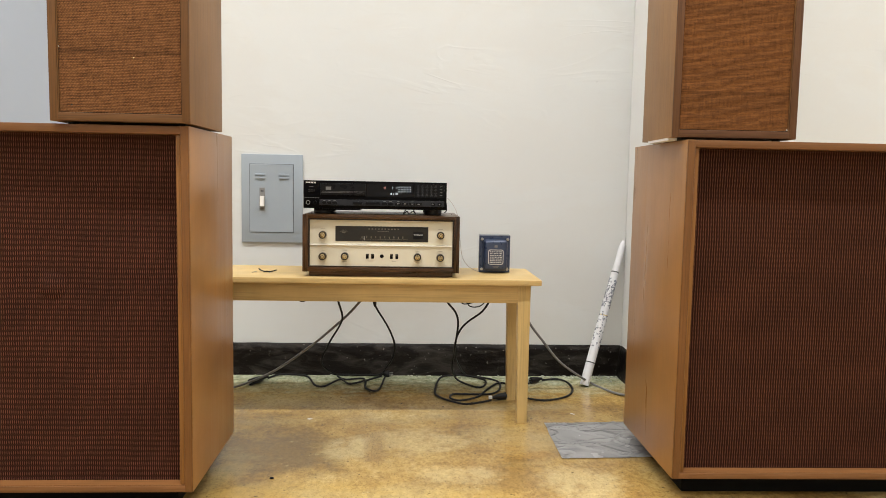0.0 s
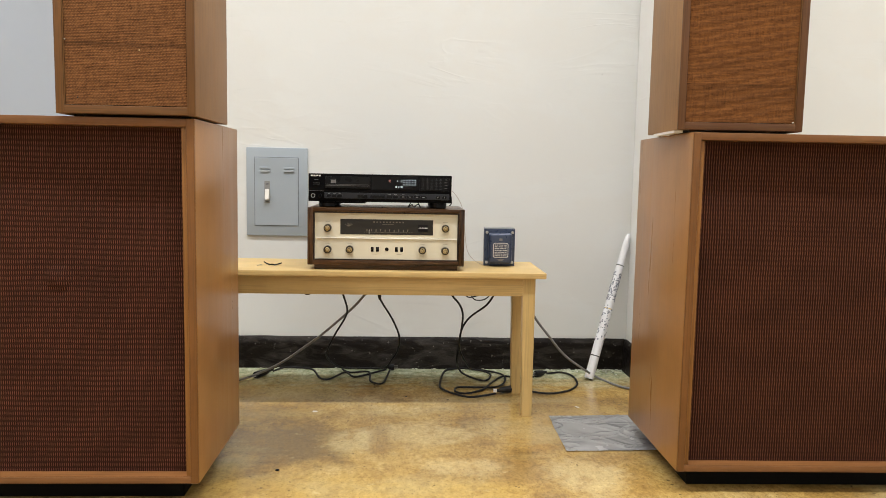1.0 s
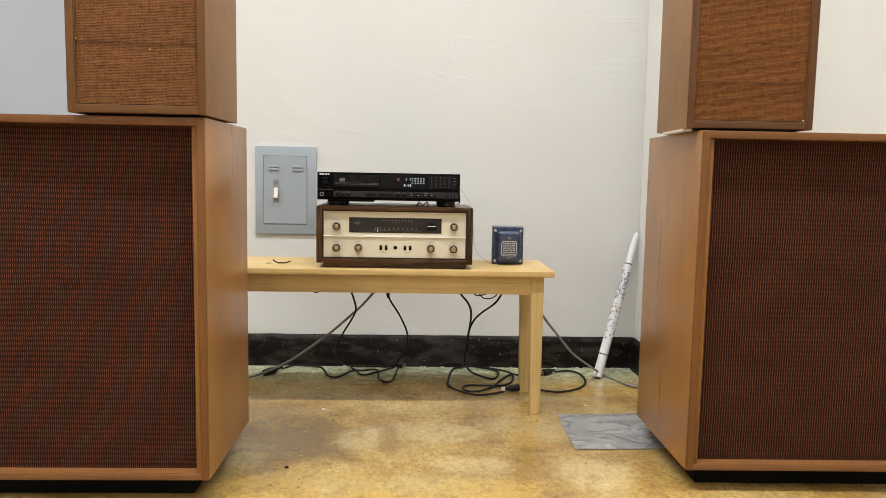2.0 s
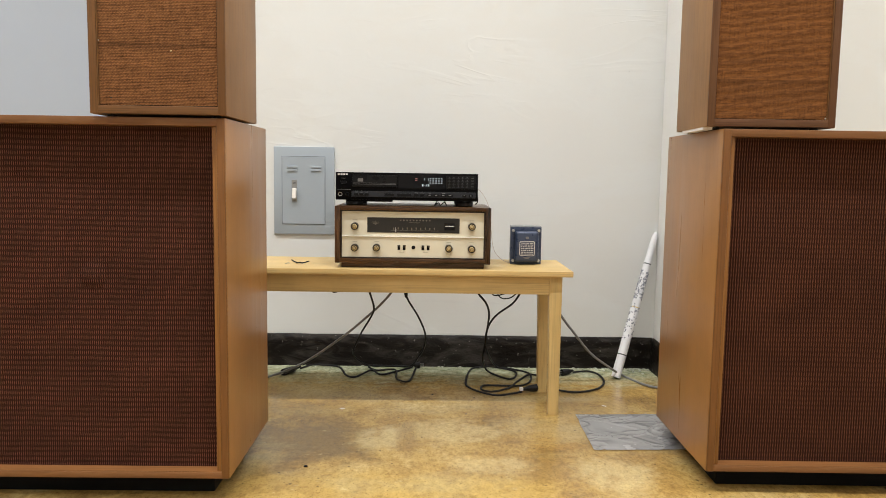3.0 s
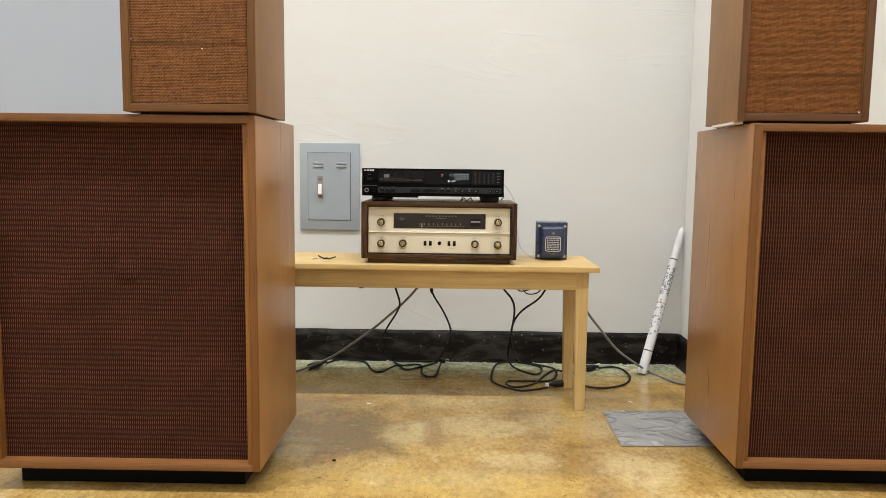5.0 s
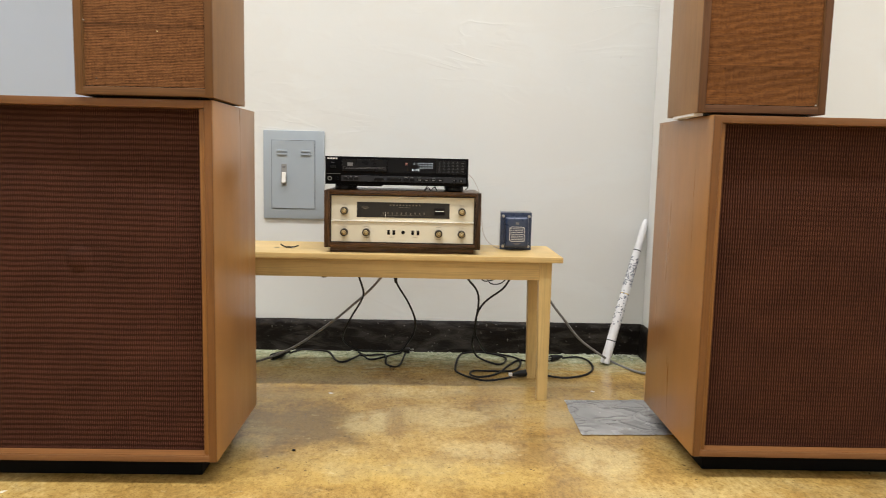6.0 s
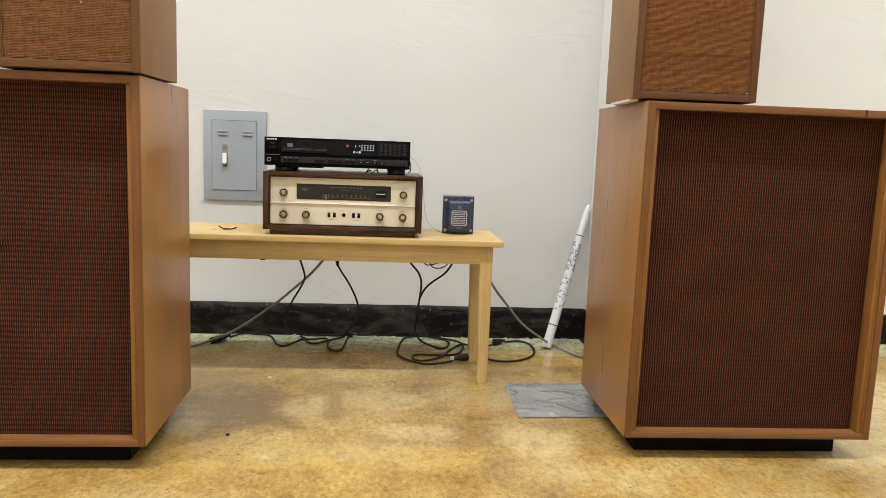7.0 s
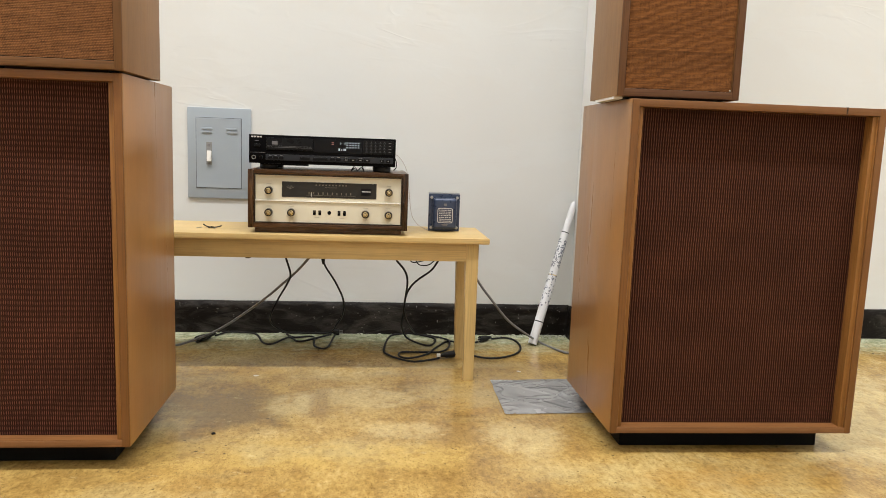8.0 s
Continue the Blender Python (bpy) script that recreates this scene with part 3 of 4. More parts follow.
def upper_speaker(label, m, w, d, h, cloth, seed, rail, stile, flecks=(), felt=False):
    """Origin: middle of the front edge on its support; the front looks to -y."""
    z0, t = 0.006 if felt else 0.004, 0.0175
    s = thing("bookshelf_speaker", label, "loudspeaker", m, "stacked loudspeakers")
    e = w / 2
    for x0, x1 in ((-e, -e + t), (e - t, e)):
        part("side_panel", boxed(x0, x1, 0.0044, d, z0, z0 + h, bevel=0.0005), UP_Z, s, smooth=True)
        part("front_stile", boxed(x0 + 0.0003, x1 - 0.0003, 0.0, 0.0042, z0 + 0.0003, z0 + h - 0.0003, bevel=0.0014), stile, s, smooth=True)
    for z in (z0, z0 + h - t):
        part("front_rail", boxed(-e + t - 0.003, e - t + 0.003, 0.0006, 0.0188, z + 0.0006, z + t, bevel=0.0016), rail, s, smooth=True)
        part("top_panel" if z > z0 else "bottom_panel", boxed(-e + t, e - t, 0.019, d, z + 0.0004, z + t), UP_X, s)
    part("back_panel", boxed(-e + t, e - t, d - 0.012, d - 0.002, z0 + t, z0 + h - t), UP_X, s)
    c = part("grille_cloth", grille_cloth(w - 2 * t - 0.003, h - 2 * t - 0.003, 0.0055, None, seed), cloth, s, "coarse woven linen grille cloth")
    c.location = (0, 0, z0 + t + 0.0015)
    part("baffle_board", boxed(-e + t, e - t, 0.009, 0.0185, z0 + t, z0 + h - t), BLACK, s)
    for fx, fz, r, mat in flecks:
        bm = bmesh.new()
        lathe(bm, ((r, 0), (r * 0.8, 0.0012), (r * 0.2, 0.0016)), Matrix.Translation((fx, 0.0045, z0 + fz)) @ pose(0, 0, 0, 90), 10)
        part("tack", bm, mat, s)
    if felt:
        part("felt_strip", boxed(-e + 0.001, -e + 0.022, 0.030, d - 0.05, 0.0004, z0 + 0.0002), PAPER, s, "pale felt strip under the edge")
    for fx, fy in ((-e + 0.03, 0.04), (e - 0.03, 0.04), (-e + 0.03, d - 0.03), (e - 0.03, d - 0.03)):
        bm = bmesh.new()
        lathe(bm, ((0.009, 0.0), (0.010, 0.002), (0.010, z0 + 0.0003)), pose(fx, fy, 0), 16)
        part("foot", bm, RUBBER, s)
    return s


floor_speaker("large walnut floor loudspeaker with brown woven grille beside the door",
              pose(-0.742, 1.616, 0), 0.620, 0.396, (0.008, 0.432, 0.0062), 1.0, WEAVE)
floor_speaker("large walnut floor loudspeaker with brown woven grille before the pillar",
              pose(0.9635, 1.678, 0, 0, 0, -0.78), 0.611, 0.408, (0.017, 0.405, 0.0018), 5.0, WEAVE_RIBBED, 0.204)
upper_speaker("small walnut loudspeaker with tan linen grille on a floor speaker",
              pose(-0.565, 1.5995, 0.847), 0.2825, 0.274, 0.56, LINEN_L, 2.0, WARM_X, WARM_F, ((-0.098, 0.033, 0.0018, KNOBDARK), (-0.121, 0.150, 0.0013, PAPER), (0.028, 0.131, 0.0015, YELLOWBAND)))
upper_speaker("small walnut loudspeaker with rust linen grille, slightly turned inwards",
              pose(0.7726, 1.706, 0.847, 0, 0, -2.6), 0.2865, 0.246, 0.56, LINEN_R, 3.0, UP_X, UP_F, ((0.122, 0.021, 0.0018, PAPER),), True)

# ---- bench ----
BX0, BX1, BY0, BY1, BZ = -0.72, 0.440, 2.235, 2.545, 0.448
bench = thing("bench", "light pine bench with apron and tapered legs along the wall", "bench", pose(0, 0, 0))
part("seat_board", boxed(BX0, BX1, BY0, BY1, BZ - 0.017, BZ, bevel=0.0025), PINE_X, bench, smooth=True)
AX0, AX1 = BX0 + 0.030, BX1 - 0.030


def tapered_leg(x_out, x_in, y_out, y_in):
    """A leg that is straight outside and tapers on its two inner faces below the apron."""
    bm = bmesh.new()
    rings = []
    for z, f in ((0, 0.80), (0.37, 1.0), (BZ - 0.017, 1.0)):
        xi, yi = x_out + (x_in - x_out) * f, y_out + (y_in - y_out) * f
        rings.append([bm.verts.new(v) for v in ((x_out, y_out, z), (xi, y_out, z), (xi, yi, z), (x_out, yi, z))])
    for a, b in zip(rings, rings[1:]):
        for i in range(4):
            bm.faces.new((a[i], a[(i + 1) % 4], b[(i + 1) % 4], b[i]))
    bm.faces.new(rings[0]), bm.faces.new(rings[-1])
    bmesh.ops.recalc_face_normals(bm, faces=bm.faces[:])
    bmesh.ops.bevel(bm, geom=[e for e in bm.edges if abs(e.verts[0].co.z - e.verts[1].co.z) > 0.01], offset=0.002, segments=2, affect="EDGES")
    return bm


for xo, xi in ((AX0, AX0 + 0.038), (AX1, AX1 - 0.038)):
    for yo, yi in ((BY0 + 0.018, BY0 + 0.056), (BY1 - 0.022, BY1 - 0.060)):
        part("leg", tapered_leg(xo, xi, yo, yi), PINE_Z, bench)
part("front_apron", boxed(AX0 + 0.0382, AX1 - 0.0382, BY0 + 0.021, BY0 + 0.039, 0.3745, BZ - 0.0172, bevel=0.0012), PINE_X, bench)
part("back_apron", boxed(AX0 + 0.0382, AX1 - 0.0382, BY1 - 0.043, BY1 - 0.025, 0.3745, BZ - 0.0172, bevel=0.0012), PINE_X, bench)
for x in (AX0 + 0.004, AX1 - 0.022):
    part("side_apron", boxed(x, x + 0.018, BY0 + 0.0565, BY1 - 0.0605, 0.3745, BZ - 0.0172, bevel=0.0012), PINE_X, bench)
bm = bmesh.new()
lathe(bm, ((0.007, 0.0), (0.010, 0.004), (0.010, 0.012)), pose(-0.285, BY0 + 0.052, 0.368), 16)
part("screw_cap", bm, KNOBDARK, bench)

# ---- stereo receiver ----
RX0, RX1, RY0, RY1, RZ0, RZ1 = -0.2825, 0.190, 2.262, 2.532, 0.463, 0.636
rx = thing("stereo_receiver", "vintage tube receiver with champagne faceplate in a dark wood case", "receiver", pose(0, 0, 0))
t = 0.017
for a, b in ((RX0, RX0 + t), (RX1 - t, RX1)):
    part("case_side", boxed(a, b, RY0, RY1, RZ0, RZ1, bevel=0.003), ROSE_Z, rx, smooth=True)
part("case_top", boxed(RX0 + t - 0.001, RX1 - t + 0.001, RY0 + 0.0006, RY1, RZ1 - 0.012, RZ1 - 0.0005, bevel=0.0025), ROSE_X, rx, smooth=True)
part("case_bottom", boxed(RX0 + t - 0.001, RX1 - t + 0.001, RY0 + 0.0006, RY1, RZ0 + 0.0005, RZ0 + 0.015, bevel=0.0025), ROSE_X, rx, smooth=True)
part("case_back", boxed(RX0 + t, RX1 - t, RY1 - 0.012, RY1 - 0.004, RZ0 + 0.015, RZ1 - 0.012), BLACK, rx)
part("base", boxed(RX0 + 0.018, RX1 - 0.018, RY0 + 0.022, RY1 - 0.02, BZ, RZ0 + 0.001, bevel=0.002), ROSE_X, rx)
FY = RY0 + 0.013
for a, b in ((RX0 + t - 0.0005, RX0 + t + 0.0042), (RX1 - t - 0.0042, RX1 - t + 0.0005)):
    part("case_bead", boxed(a, b, RY0 + 0.0035, FY + 0.006, RZ0 + 0.0148, RZ1 - 0.0118, bevel=0.0012), BEAD, rx, "dark moulding inside the case edge")
for a, b in ((RZ0 + 0.0146, RZ0 + 0.0184), (RZ1 - 0.0158, RZ1 - 0.0116)):
    part("case_bead", boxed(RX0 + t + 0.004, RX1 - t - 0.004, RY0 + 0.0037, FY + 0.006, a, b, bevel=0.0012), BEAD, rx, "dark moulding inside the case edge")
part("faceplate_lower", boxed(RX0 + t + 0.0015, RX1 - t - 0.0015, FY - 0.0035, FY + 0.004, RZ0 + 0.0165, 0.5425, bevel=0.0008), FACE, rx)
part("faceplate_upper", boxed(RX0 + t + 0.0015, RX1 - t - 0.0015, FY, FY + 0.004, 0.5464, RZ1 - 0.0205, bevel=0.0006), FACE, rx)
part("faceplate_ridge", boxed(RX0 + t + 0.0015, RX1 - t - 0.0015, FY - 0.0075, FY + 0.004, 0.5427, 0.5462, bevel=0.0016), FACEEDGE, rx, "bright ridge across the faceplate")
part("faceplate_top_strip", boxed(RX0 + t + 0.0015, RX1 - t - 0.0015, FY - 0.003, FY + 0.004, RZ1 - 0.0203, RZ1 - 0.0135, bevel=0.001), FACE, rx)
DXA, DXB, DZA, DZB = -0.185, 0.095, 0.556, 0.602
dial = part("dial_window", boxed(DXA, DXB, FY - 0.0015, FY + 0.001, DZA, DZB, bevel=0.0006), DIAL, rx, "smoked glass tuning dial")


def bars(name, spots, y, material, parent, label=""):
    """Flat printed marks: x, z, width, height."""
    bm = bmesh.new()
    for x, z, w, h in spots:
        box(bm, x - w / 2, x + w / 2, y - 0.0004, y + 0.0002, z - h / 2, z + h / 2)
    ob = part(name, bm, material, parent, label)
    return tagged(ob, kind="stuff") if len(spots) > 1 else ob


bars("dial_scale", [(-0.105 + 0.0137 * i, 0.5685 + 0.001 * (i % 2), 0.0028, 0.0065) for i in range(10)]
     + [(-0.04, 0.563, 0.145, 0.0008)], FY - 0.0017, GOLDPRINT, dial, "dim gold tuning scale marks")
bars("dial_nameplate", [(-0.084 + 0.0098 * i, 0.594, 0.0045, 0.0034) for i in range(10)] + [(-0.042, 0.587, 0.034, 0.0012)],
     FY - 0.0017, GOLDPRINT, dial, "dim gold lettering bars")
bars("dial_pointer", [(-0.0985, 0.5655, 0.0016, 0.013)], FY - 0.002, PRINT, dial, "pale tuning pointer")
bm = bmesh.new()
for k in range(7):
    a = 0.6 + 0.33 * k
    tube(bm, [(-0.160, FY - 0.0018, 0.580), (-0.160 + 0.014 * math.cos(a), FY - 0.0018, 0.580 + 0.011 * math.sin(a))], 0.0006, 5, 0)
part("dial_emblem", bm, GOLDPRINT, dial, "dim gold bird-like emblem strokes")
part("tuning_indicator", boxed(0.049, 0.080, FY - 0.0025, FY - 0.001, 0.566, 0.587, bevel=0.0006), CDGLOSS, dial)
bars("indicator_glow", [(0.0645, 0.578, 0.027, 0.0022)], FY - 0.0027, PRINT, dial, "pale indicator bar")


def knob(x, z, depth=0.021):
    bm = bmesh.new()
    m = Matrix.Translation((x, FY - 0.003, z)) @ pose(0, 0, 0, 90, 0, 0)
    lathe(bm, ((0.0112, 0.0), (0.0118, 0.003), (0.0114, depth - 0.003), (0.0102, depth)), m, 36)
    k = part("knob", bm, KNOBDARK, rx, smooth=True)
    bm = bmesh.new()
    lathe(bm, ((0.0076, depth - 0.0025), (0.0077, depth + 0.0002), (0.0070, depth + 0.0008), (0.0045, depth + 0.0014), (0.0010, depth + 0.0016)), m, 36)
    part("knob_cap", bm, BRASS, k, "worn brass knob cap", smooth=True)
    bm = bmesh.new()
    lathe(bm, ((0.0050, depth + 0.0008), (0.0050, depth + 0.0019), (0.0042, depth + 0.0021), (0.0040, depth + 0.0012)), m, 28)
    lathe(bm, ((0.0094, depth - 0.0006), (0.0098, depth + 0.0007), (0.0088, depth + 0.0008), (0.0084, depth - 0.0006)), m, 36)
    part("knob_ring", bm, KNOBDARK, k, "dark grooved ring", smooth=True)
    bm = bmesh.new()
    box(bm, x - 0.0006, x + 0.0006, FY - 0.0045 - depth, FY - 0.003 - depth, z, z + 0.0075)
    part("knob_mark", bm, KNOBDARK, k)


for x, z in ((-0.222, 0.575), (0.132, 0.578), (-0.222, 0.510), (-0.156, 0.511), (0.063, 0.511), (0.132, 0.510)):
    knob(x, z)
for x in (-0.0885, -0.0725, -0.0155, 0.0005):
    sw = part("slide_switch", boxed(x - 0.0042, x + 0.0042, FY - 0.0042, FY - 0.001, 0.504, 0.5185, bevel=0.0006), CDBLACK, rx)
    part("switch_lever", boxed(x - 0.0022, x + 0.0022, FY - 0.009, FY - 0.004, 0.512, 0.5165, bevel=0.0007), KNOBDARK, sw)
bm = bmesh.new()
lathe(bm, ((0.0056, 0), (0.0056, 0.0016), (0.0052, 0.002)), Matrix.Translation((-0.0445, FY - 0.003, 0.512)) @ pose(0, 0, 0, 90), 24)
part("headphone_jack", bm, BLACK, rx)
bars("printed_captions", [(x, z, 0.014, 0.0014) for x, z in ((-0.222, 0.594), (0.132, 0.596), (-0.222, 0.528), (-0.156, 0.529), (-0.156, 0.494),
     (0.063, 0.529), (0.063, 0.493), (0.132, 0.529), (-0.0805, 0.497), (-0.0075, 0.497))], FY - 0.0036, FAINTPRINT, rx, "tiny printed captions")

# ---- compact disc player ----
cd = thing("cd_player", "slim black compact disc player standing on the receiver", "cd player", pose(-0.2825, 2.298, RZ1))
W, H0, H1, D = 0.431, 0.019, 0.101, 0.235
part("case", boxed(0.0, W, 0.006, D, H0, H1 - 0.001, bevel=0.002), CDBLACK, cd, smooth=True)
part("front_panel", boxed(-0.0015, W + 0.0015, 0, 0.0058, H0 - 0.002, H1, bevel=0.0015), CDBLACK, cd, smooth=True)
tray = part("disc_tray", boxed(0.049, 0.186, -0.003, 0.0005, 0.058, 0.0935, bevel=0.0012), CDGREY, cd, "dark grey disc drawer")
bars("tray_emblem", [(0.074, 0.078, 0.016, 0.010)], -0.0032, DIMPRINT, tray, "dim printed emblem")
bars("tray_lines", [(0.1175, 0.0655, 0.130, 0.0008), (0.1175, 0.069, 0.130, 0.0006)], -0.0032, DIMPRINT, tray)
win = part("display_window", boxed(0.188, 0.333, -0.0008, 0.0005, 0.054, 0.0945, bevel=0.0005), CDGLOSS, cd, "black glossy display window")
bars("track_grid", [(0.287 + 0.0086 * i, 0.0715 + 0.0068 * j, 0.0038, 0.0028) for i in range(5) for j in range(3)], -0.0012, GLOWW, win, "lit track number grid")
bars("time_digits", [(0.268, 0.0825, 0.0016, 0.0065), (0.2805, 0.0825, 0.0016, 0.0065), (0.2635, 0.0645, 0.004, 0.0065), (0.2705, 0.0635, 0.0012, 0.0045),
     (0.2755, 0.0645, 0.0014, 0.0065), (0.281, 0.0645, 0.004, 0.0065)], -0.0012, GLOWW, win, "lit display digits as bars")
bars("play_light", [(0.244, 0.084, 0.006, 0.0025), (0.244, 0.0795, 0.006, 0.0020)], -0.0012, GLOWR, win, "small reddish play light")
pad = part("number_keypad", boxed(0.3345, 0.4255, -0.001, 0.0005, 0.054, 0.0945, bevel=0.0005), CDGREY, cd)
for i in range(5):
    for j in range(4):
        part("button", boxed(0.341 + 0.0135 * i, 0.349 + 0.0135 * i, -0.0032, -0.0008, 0.0585 + 0.0088 * j, 0.0615 + 0.0088 * j, bevel=0.0004), CDSTRIP, pad)
bars("keypad_marks", [(0.345 + 0.0135 * i, 0.0638 + 0.0088 * j, 0.0022, 0.0014) for i in range(5) for j in range(4)]
     + [(0.415, 0.062 + 0.0088 * j, 0.008, 0.0014) for j in range(4)], -0.0014, DIMPRINT, pad, "tiny grey key markings")
strip = part("control_strip", boxed(0.047, 0.4255, -0.002, 0.0005, 0.0265, 0.0445, bevel=0.0008), CDSTRIP, cd, "dark grey strip of control keys")
for x, w in ((0.054, 0.014), (0.070, 0.014), (0.086, 0.014), (0.147, 0.03), (0.186, 0.044), (0.236, 0.016), (0.254, 0.016), (0.276, 0.019), (0.296, 0.019),
             (0.318, 0.019), (0.338, 0.019), (0.385, 0.012), (0.405, 0.012)):
    b = part("button", boxed(x, x + w, -0.0042, -0.0016, 0.0305, 0.0385, bevel=0.0006), CDGREY, strip)
bars("strip_marks", [(x, 0.0412, w, 0.0012) for x, w in ((0.061, 0.007), (0.077, 0.007), (0.093, 0.007), (0.244, 0.008), (0.262, 0.008), (0.285, 0.008), (0.328, 0.01))]
     + [(0.285, 0.0345, 0.007, 0.002), (0.305, 0.0345, 0.007, 0.002), (0.327, 0.0345, 0.007, 0.002), (0.347, 0.0345, 0.007, 0.002), (0.391, 0.0345, 0.003, 0.002), (0.411, 0.0345, 0.003, 0.003)],
     -0.0044, MIDPRINT, strip, "small pale key symbols")
bars("maker_badge", [(0.0085 + 0.0080 * i, 0.0945, 0.0060, 0.0045) for i in range(4)], -0.0004, PRINT, cd, "small pale maker badge as bars")
bars("power_marks", [(0.022, 0.0825, 0.012, 0.0012), (0.0235, 0.0485, 0.044, 0.0010)], -0.0004, DIMPRINT, cd)
part("power_button", boxed(0.014, 0.031, -0.0025, 0.0004, 0.066, 0.074, bevel=0.0008), CDGREY, cd)
bm = bmesh.new()
lathe(bm, ((0.0062, 0), (0.0062, 0.0018), (0.0058, 0.0022), (0.0048, 0.0018), (0.0046, 0.0002)), Matrix.Translation((0.0125, 0, 0.034)) @ pose(0, 0, 0, 90), 24)
jack = part("headphone_jack", bm, STEEL, cd, "steel ringed headphone jack", smooth=True)
bm = bmesh.new()
lathe(bm, ((0.0047, 0), (0.0046, 0.0009), (0.001, 0.0009)), Matrix.Translation((0.0125, 0, 0.034)) @ pose(0, 0, 0, 90), 20)
part("jack_socket", bm, BLACK, jack)
bm = bmesh.new()
lathe(bm, ((0.0052, 0), (0.0052, 0.006), (0.0044, 0.007)), Matrix.Translation((0.034, 0, 0.034)) @ pose(0, 0, 0, 90), 24)
part("volume_knob", bm, CDBLACK, cd, smooth=True)
for x in (0.052, W - 0.038):
    for y in (0.040, D - 0.04):
        bm = bmesh.new()
        lathe(bm, ((0.024, 0), (0.027, 0.003), (0.027, 0.014), (0.024, H0)), pose(x, y, 0), 28)
        part("foot", bm, RUBBER, cd, smooth=True)
part("bottom_plate", boxed(0.03, 0.17, 0.012, 0.08, 0.012, H0, bevel=0.001), CDBLACK, cd)

# ---- output transformer ----
tf = thing("transformer", "navy blue enamelled mains transformer with a printed plate", "transformer", pose(0.317, 2.418, BZ))
part("core", boxed(-0.048, 0.050, 0.012, 0.050, 0, 0.1235, bevel=0.0012), LAMINATE, tf)
part("front_flange", boxed(-0.0505, 0.0505, 0.004, 0.0118, 0.0, 0.1205, bevel=0.0015), NAVY, tf)
bm = boxed(-0.038, 0.038, -0.030, 0.004, 0.010, 0.109, bevel=0.012, seg=4)
bell = part("end_bell", bm, NAVY, tf, "rounded navy end bell", smooth=True)
part("back_bell", boxed(-0.038, 0.038, 0.050, 0.080, 0.010, 0.109, bevel=0.012, seg=4), NAVY, tf, smooth=True)
plate = part("name_plate", rounded_plate(-0.0245, 0.0245, 0.030, 0.078, -0.0312, -0.0298, 0.007), PRINT, bell, "pale printed name plate")
part("plate_field", rounded_plate(-0.0228, 0.0228, 0.0317, 0.0763, -0.0316, -0.0311, 0.006), LABELBLUE, bell)
rnd = random.Random(4)
spots = []
for j in range(7):
    x = -0.019
    while x < 0.017:
        w = rnd.uniform(0.0015, 0.006)
        spots.append((min(x + w / 2, 0.017), 0.0365 + 0.0058 * j, w, 0.0021))
        x += w + rnd.uniform(0.001, 0.003)
bars("plate_print", spots, -0.0318, PRINT, bell, "pale print bars")
bars("bell_print", [(0, 0.0885, 0.010, 0.0075), (0, 0.025, 0.022, 0.0018), (0, 0.0215, 0.014, 0.0018)], -0.0304, DIMPRINT, bell)
for x in (-0.0415, 0.0415):
    for z in (0.0115, 0.109):
        bm = bmesh.new()
        lathe(bm, ((0.0052, 0), (0.0052, 0.003), (0.0046, 0.0036)), Matrix.Translation((x, 0.004, z)) @ pose(0, 0, 0, 90), 6)
        lathe(bm, ((0.0026, 0.003), (0.0026, 0.0065)), Matrix.Translation((x, 0.004, z)) @ pose(0, 0, 0, 90), 12)
        part("bolt", bm, STEEL, tf, "zinc plated bolt")

# ---- breaker panel on the wall ----
bp = thing("breaker_panel", "blue-grey enamelled breaker panel with one switch, flush on the wall", "electrical panel", pose(-0.4675, WALL_Y, 0.502))
part("cover_plate", boxed(-0.1125, 0.1125, -0.009, 0.0, 0, 0.326, bevel=0.003), PANELPAINT, bp, smooth=True)
part("door_gap", boxed(-0.0825, 0.079, -0.0094, -0.0088, 0.037, 0.2905), DARKGAP, bp)
pd = part("panel_door", boxed(-0.081, 0.0775, -0.0115, -0.009, 0.0385, 0.289, bevel=0.001), PANELPAINT, bp)
for x in (-0.0425, 0.0445):
    for z in (0.2395, 0.251):
        part("louvre", boxed(x - 0.0185, x + 0.0185, -0.0155, -0.0112, z - 0.0038, z + 0.0038, bevel=0.0019), PANELPAINT, pd, smooth=True)
sp = part("switch_plate", boxed(-0.0455, -0.0255, -0.0135, -0.0112, 0.122, 0.203, bevel=0.0007), WORNGREY, pd, "worn steel breaker plate")
bm = boxed(-0.0072, 0.0072, -0.017, 0.0, -0.019, 0.019, bevel=0.002)
bmesh.ops.transform(bm, matrix=pose(-0.0345, -0.0105, 0.152, -7, 0, 0), verts=bm.verts)
part("toggle", bm, TOGGLE, sp, "white plastic toggle")
bars("switch_marks", [(-0.0355, 0.193, 0.010, 0.0016), (-0.0355, 0.189, 0.010, 0.0016), (-0.0355, 0.127, 0.010, 0.0016)], -0.0137, DARKGAP, sp)

# ---- paper tube leaning in the corner ----
foot, head = Vector((0.690, 2.668, 0.002)), Vector((0.857, 2.806, 0.528))
ax = (head - foot)
m = Matrix.Translation(foot) @ ax.to_track_quat("Z", "Y").to_matrix().to_4x4()
L = ax.length
ro = thing("paper_roll", "white rolled poster tube in clear film, leaning in the wall corner", "paper roll", m)
bm = bmesh.new()
lathe(bm, ((0.0140, 0.004), (0.0168, 0.004), (0.0166, L * 0.35), (0.0150, L * 0.6), (0.0138, L * 0.75), (0.0122, L * 0.82), (0.0120, L * 0.93), (0.0095, L * 0.98), (0.0040, L)), None, 28)
part("tube", bm, ROLLPAPER, ro, smooth=True)
bm = bmesh.new()
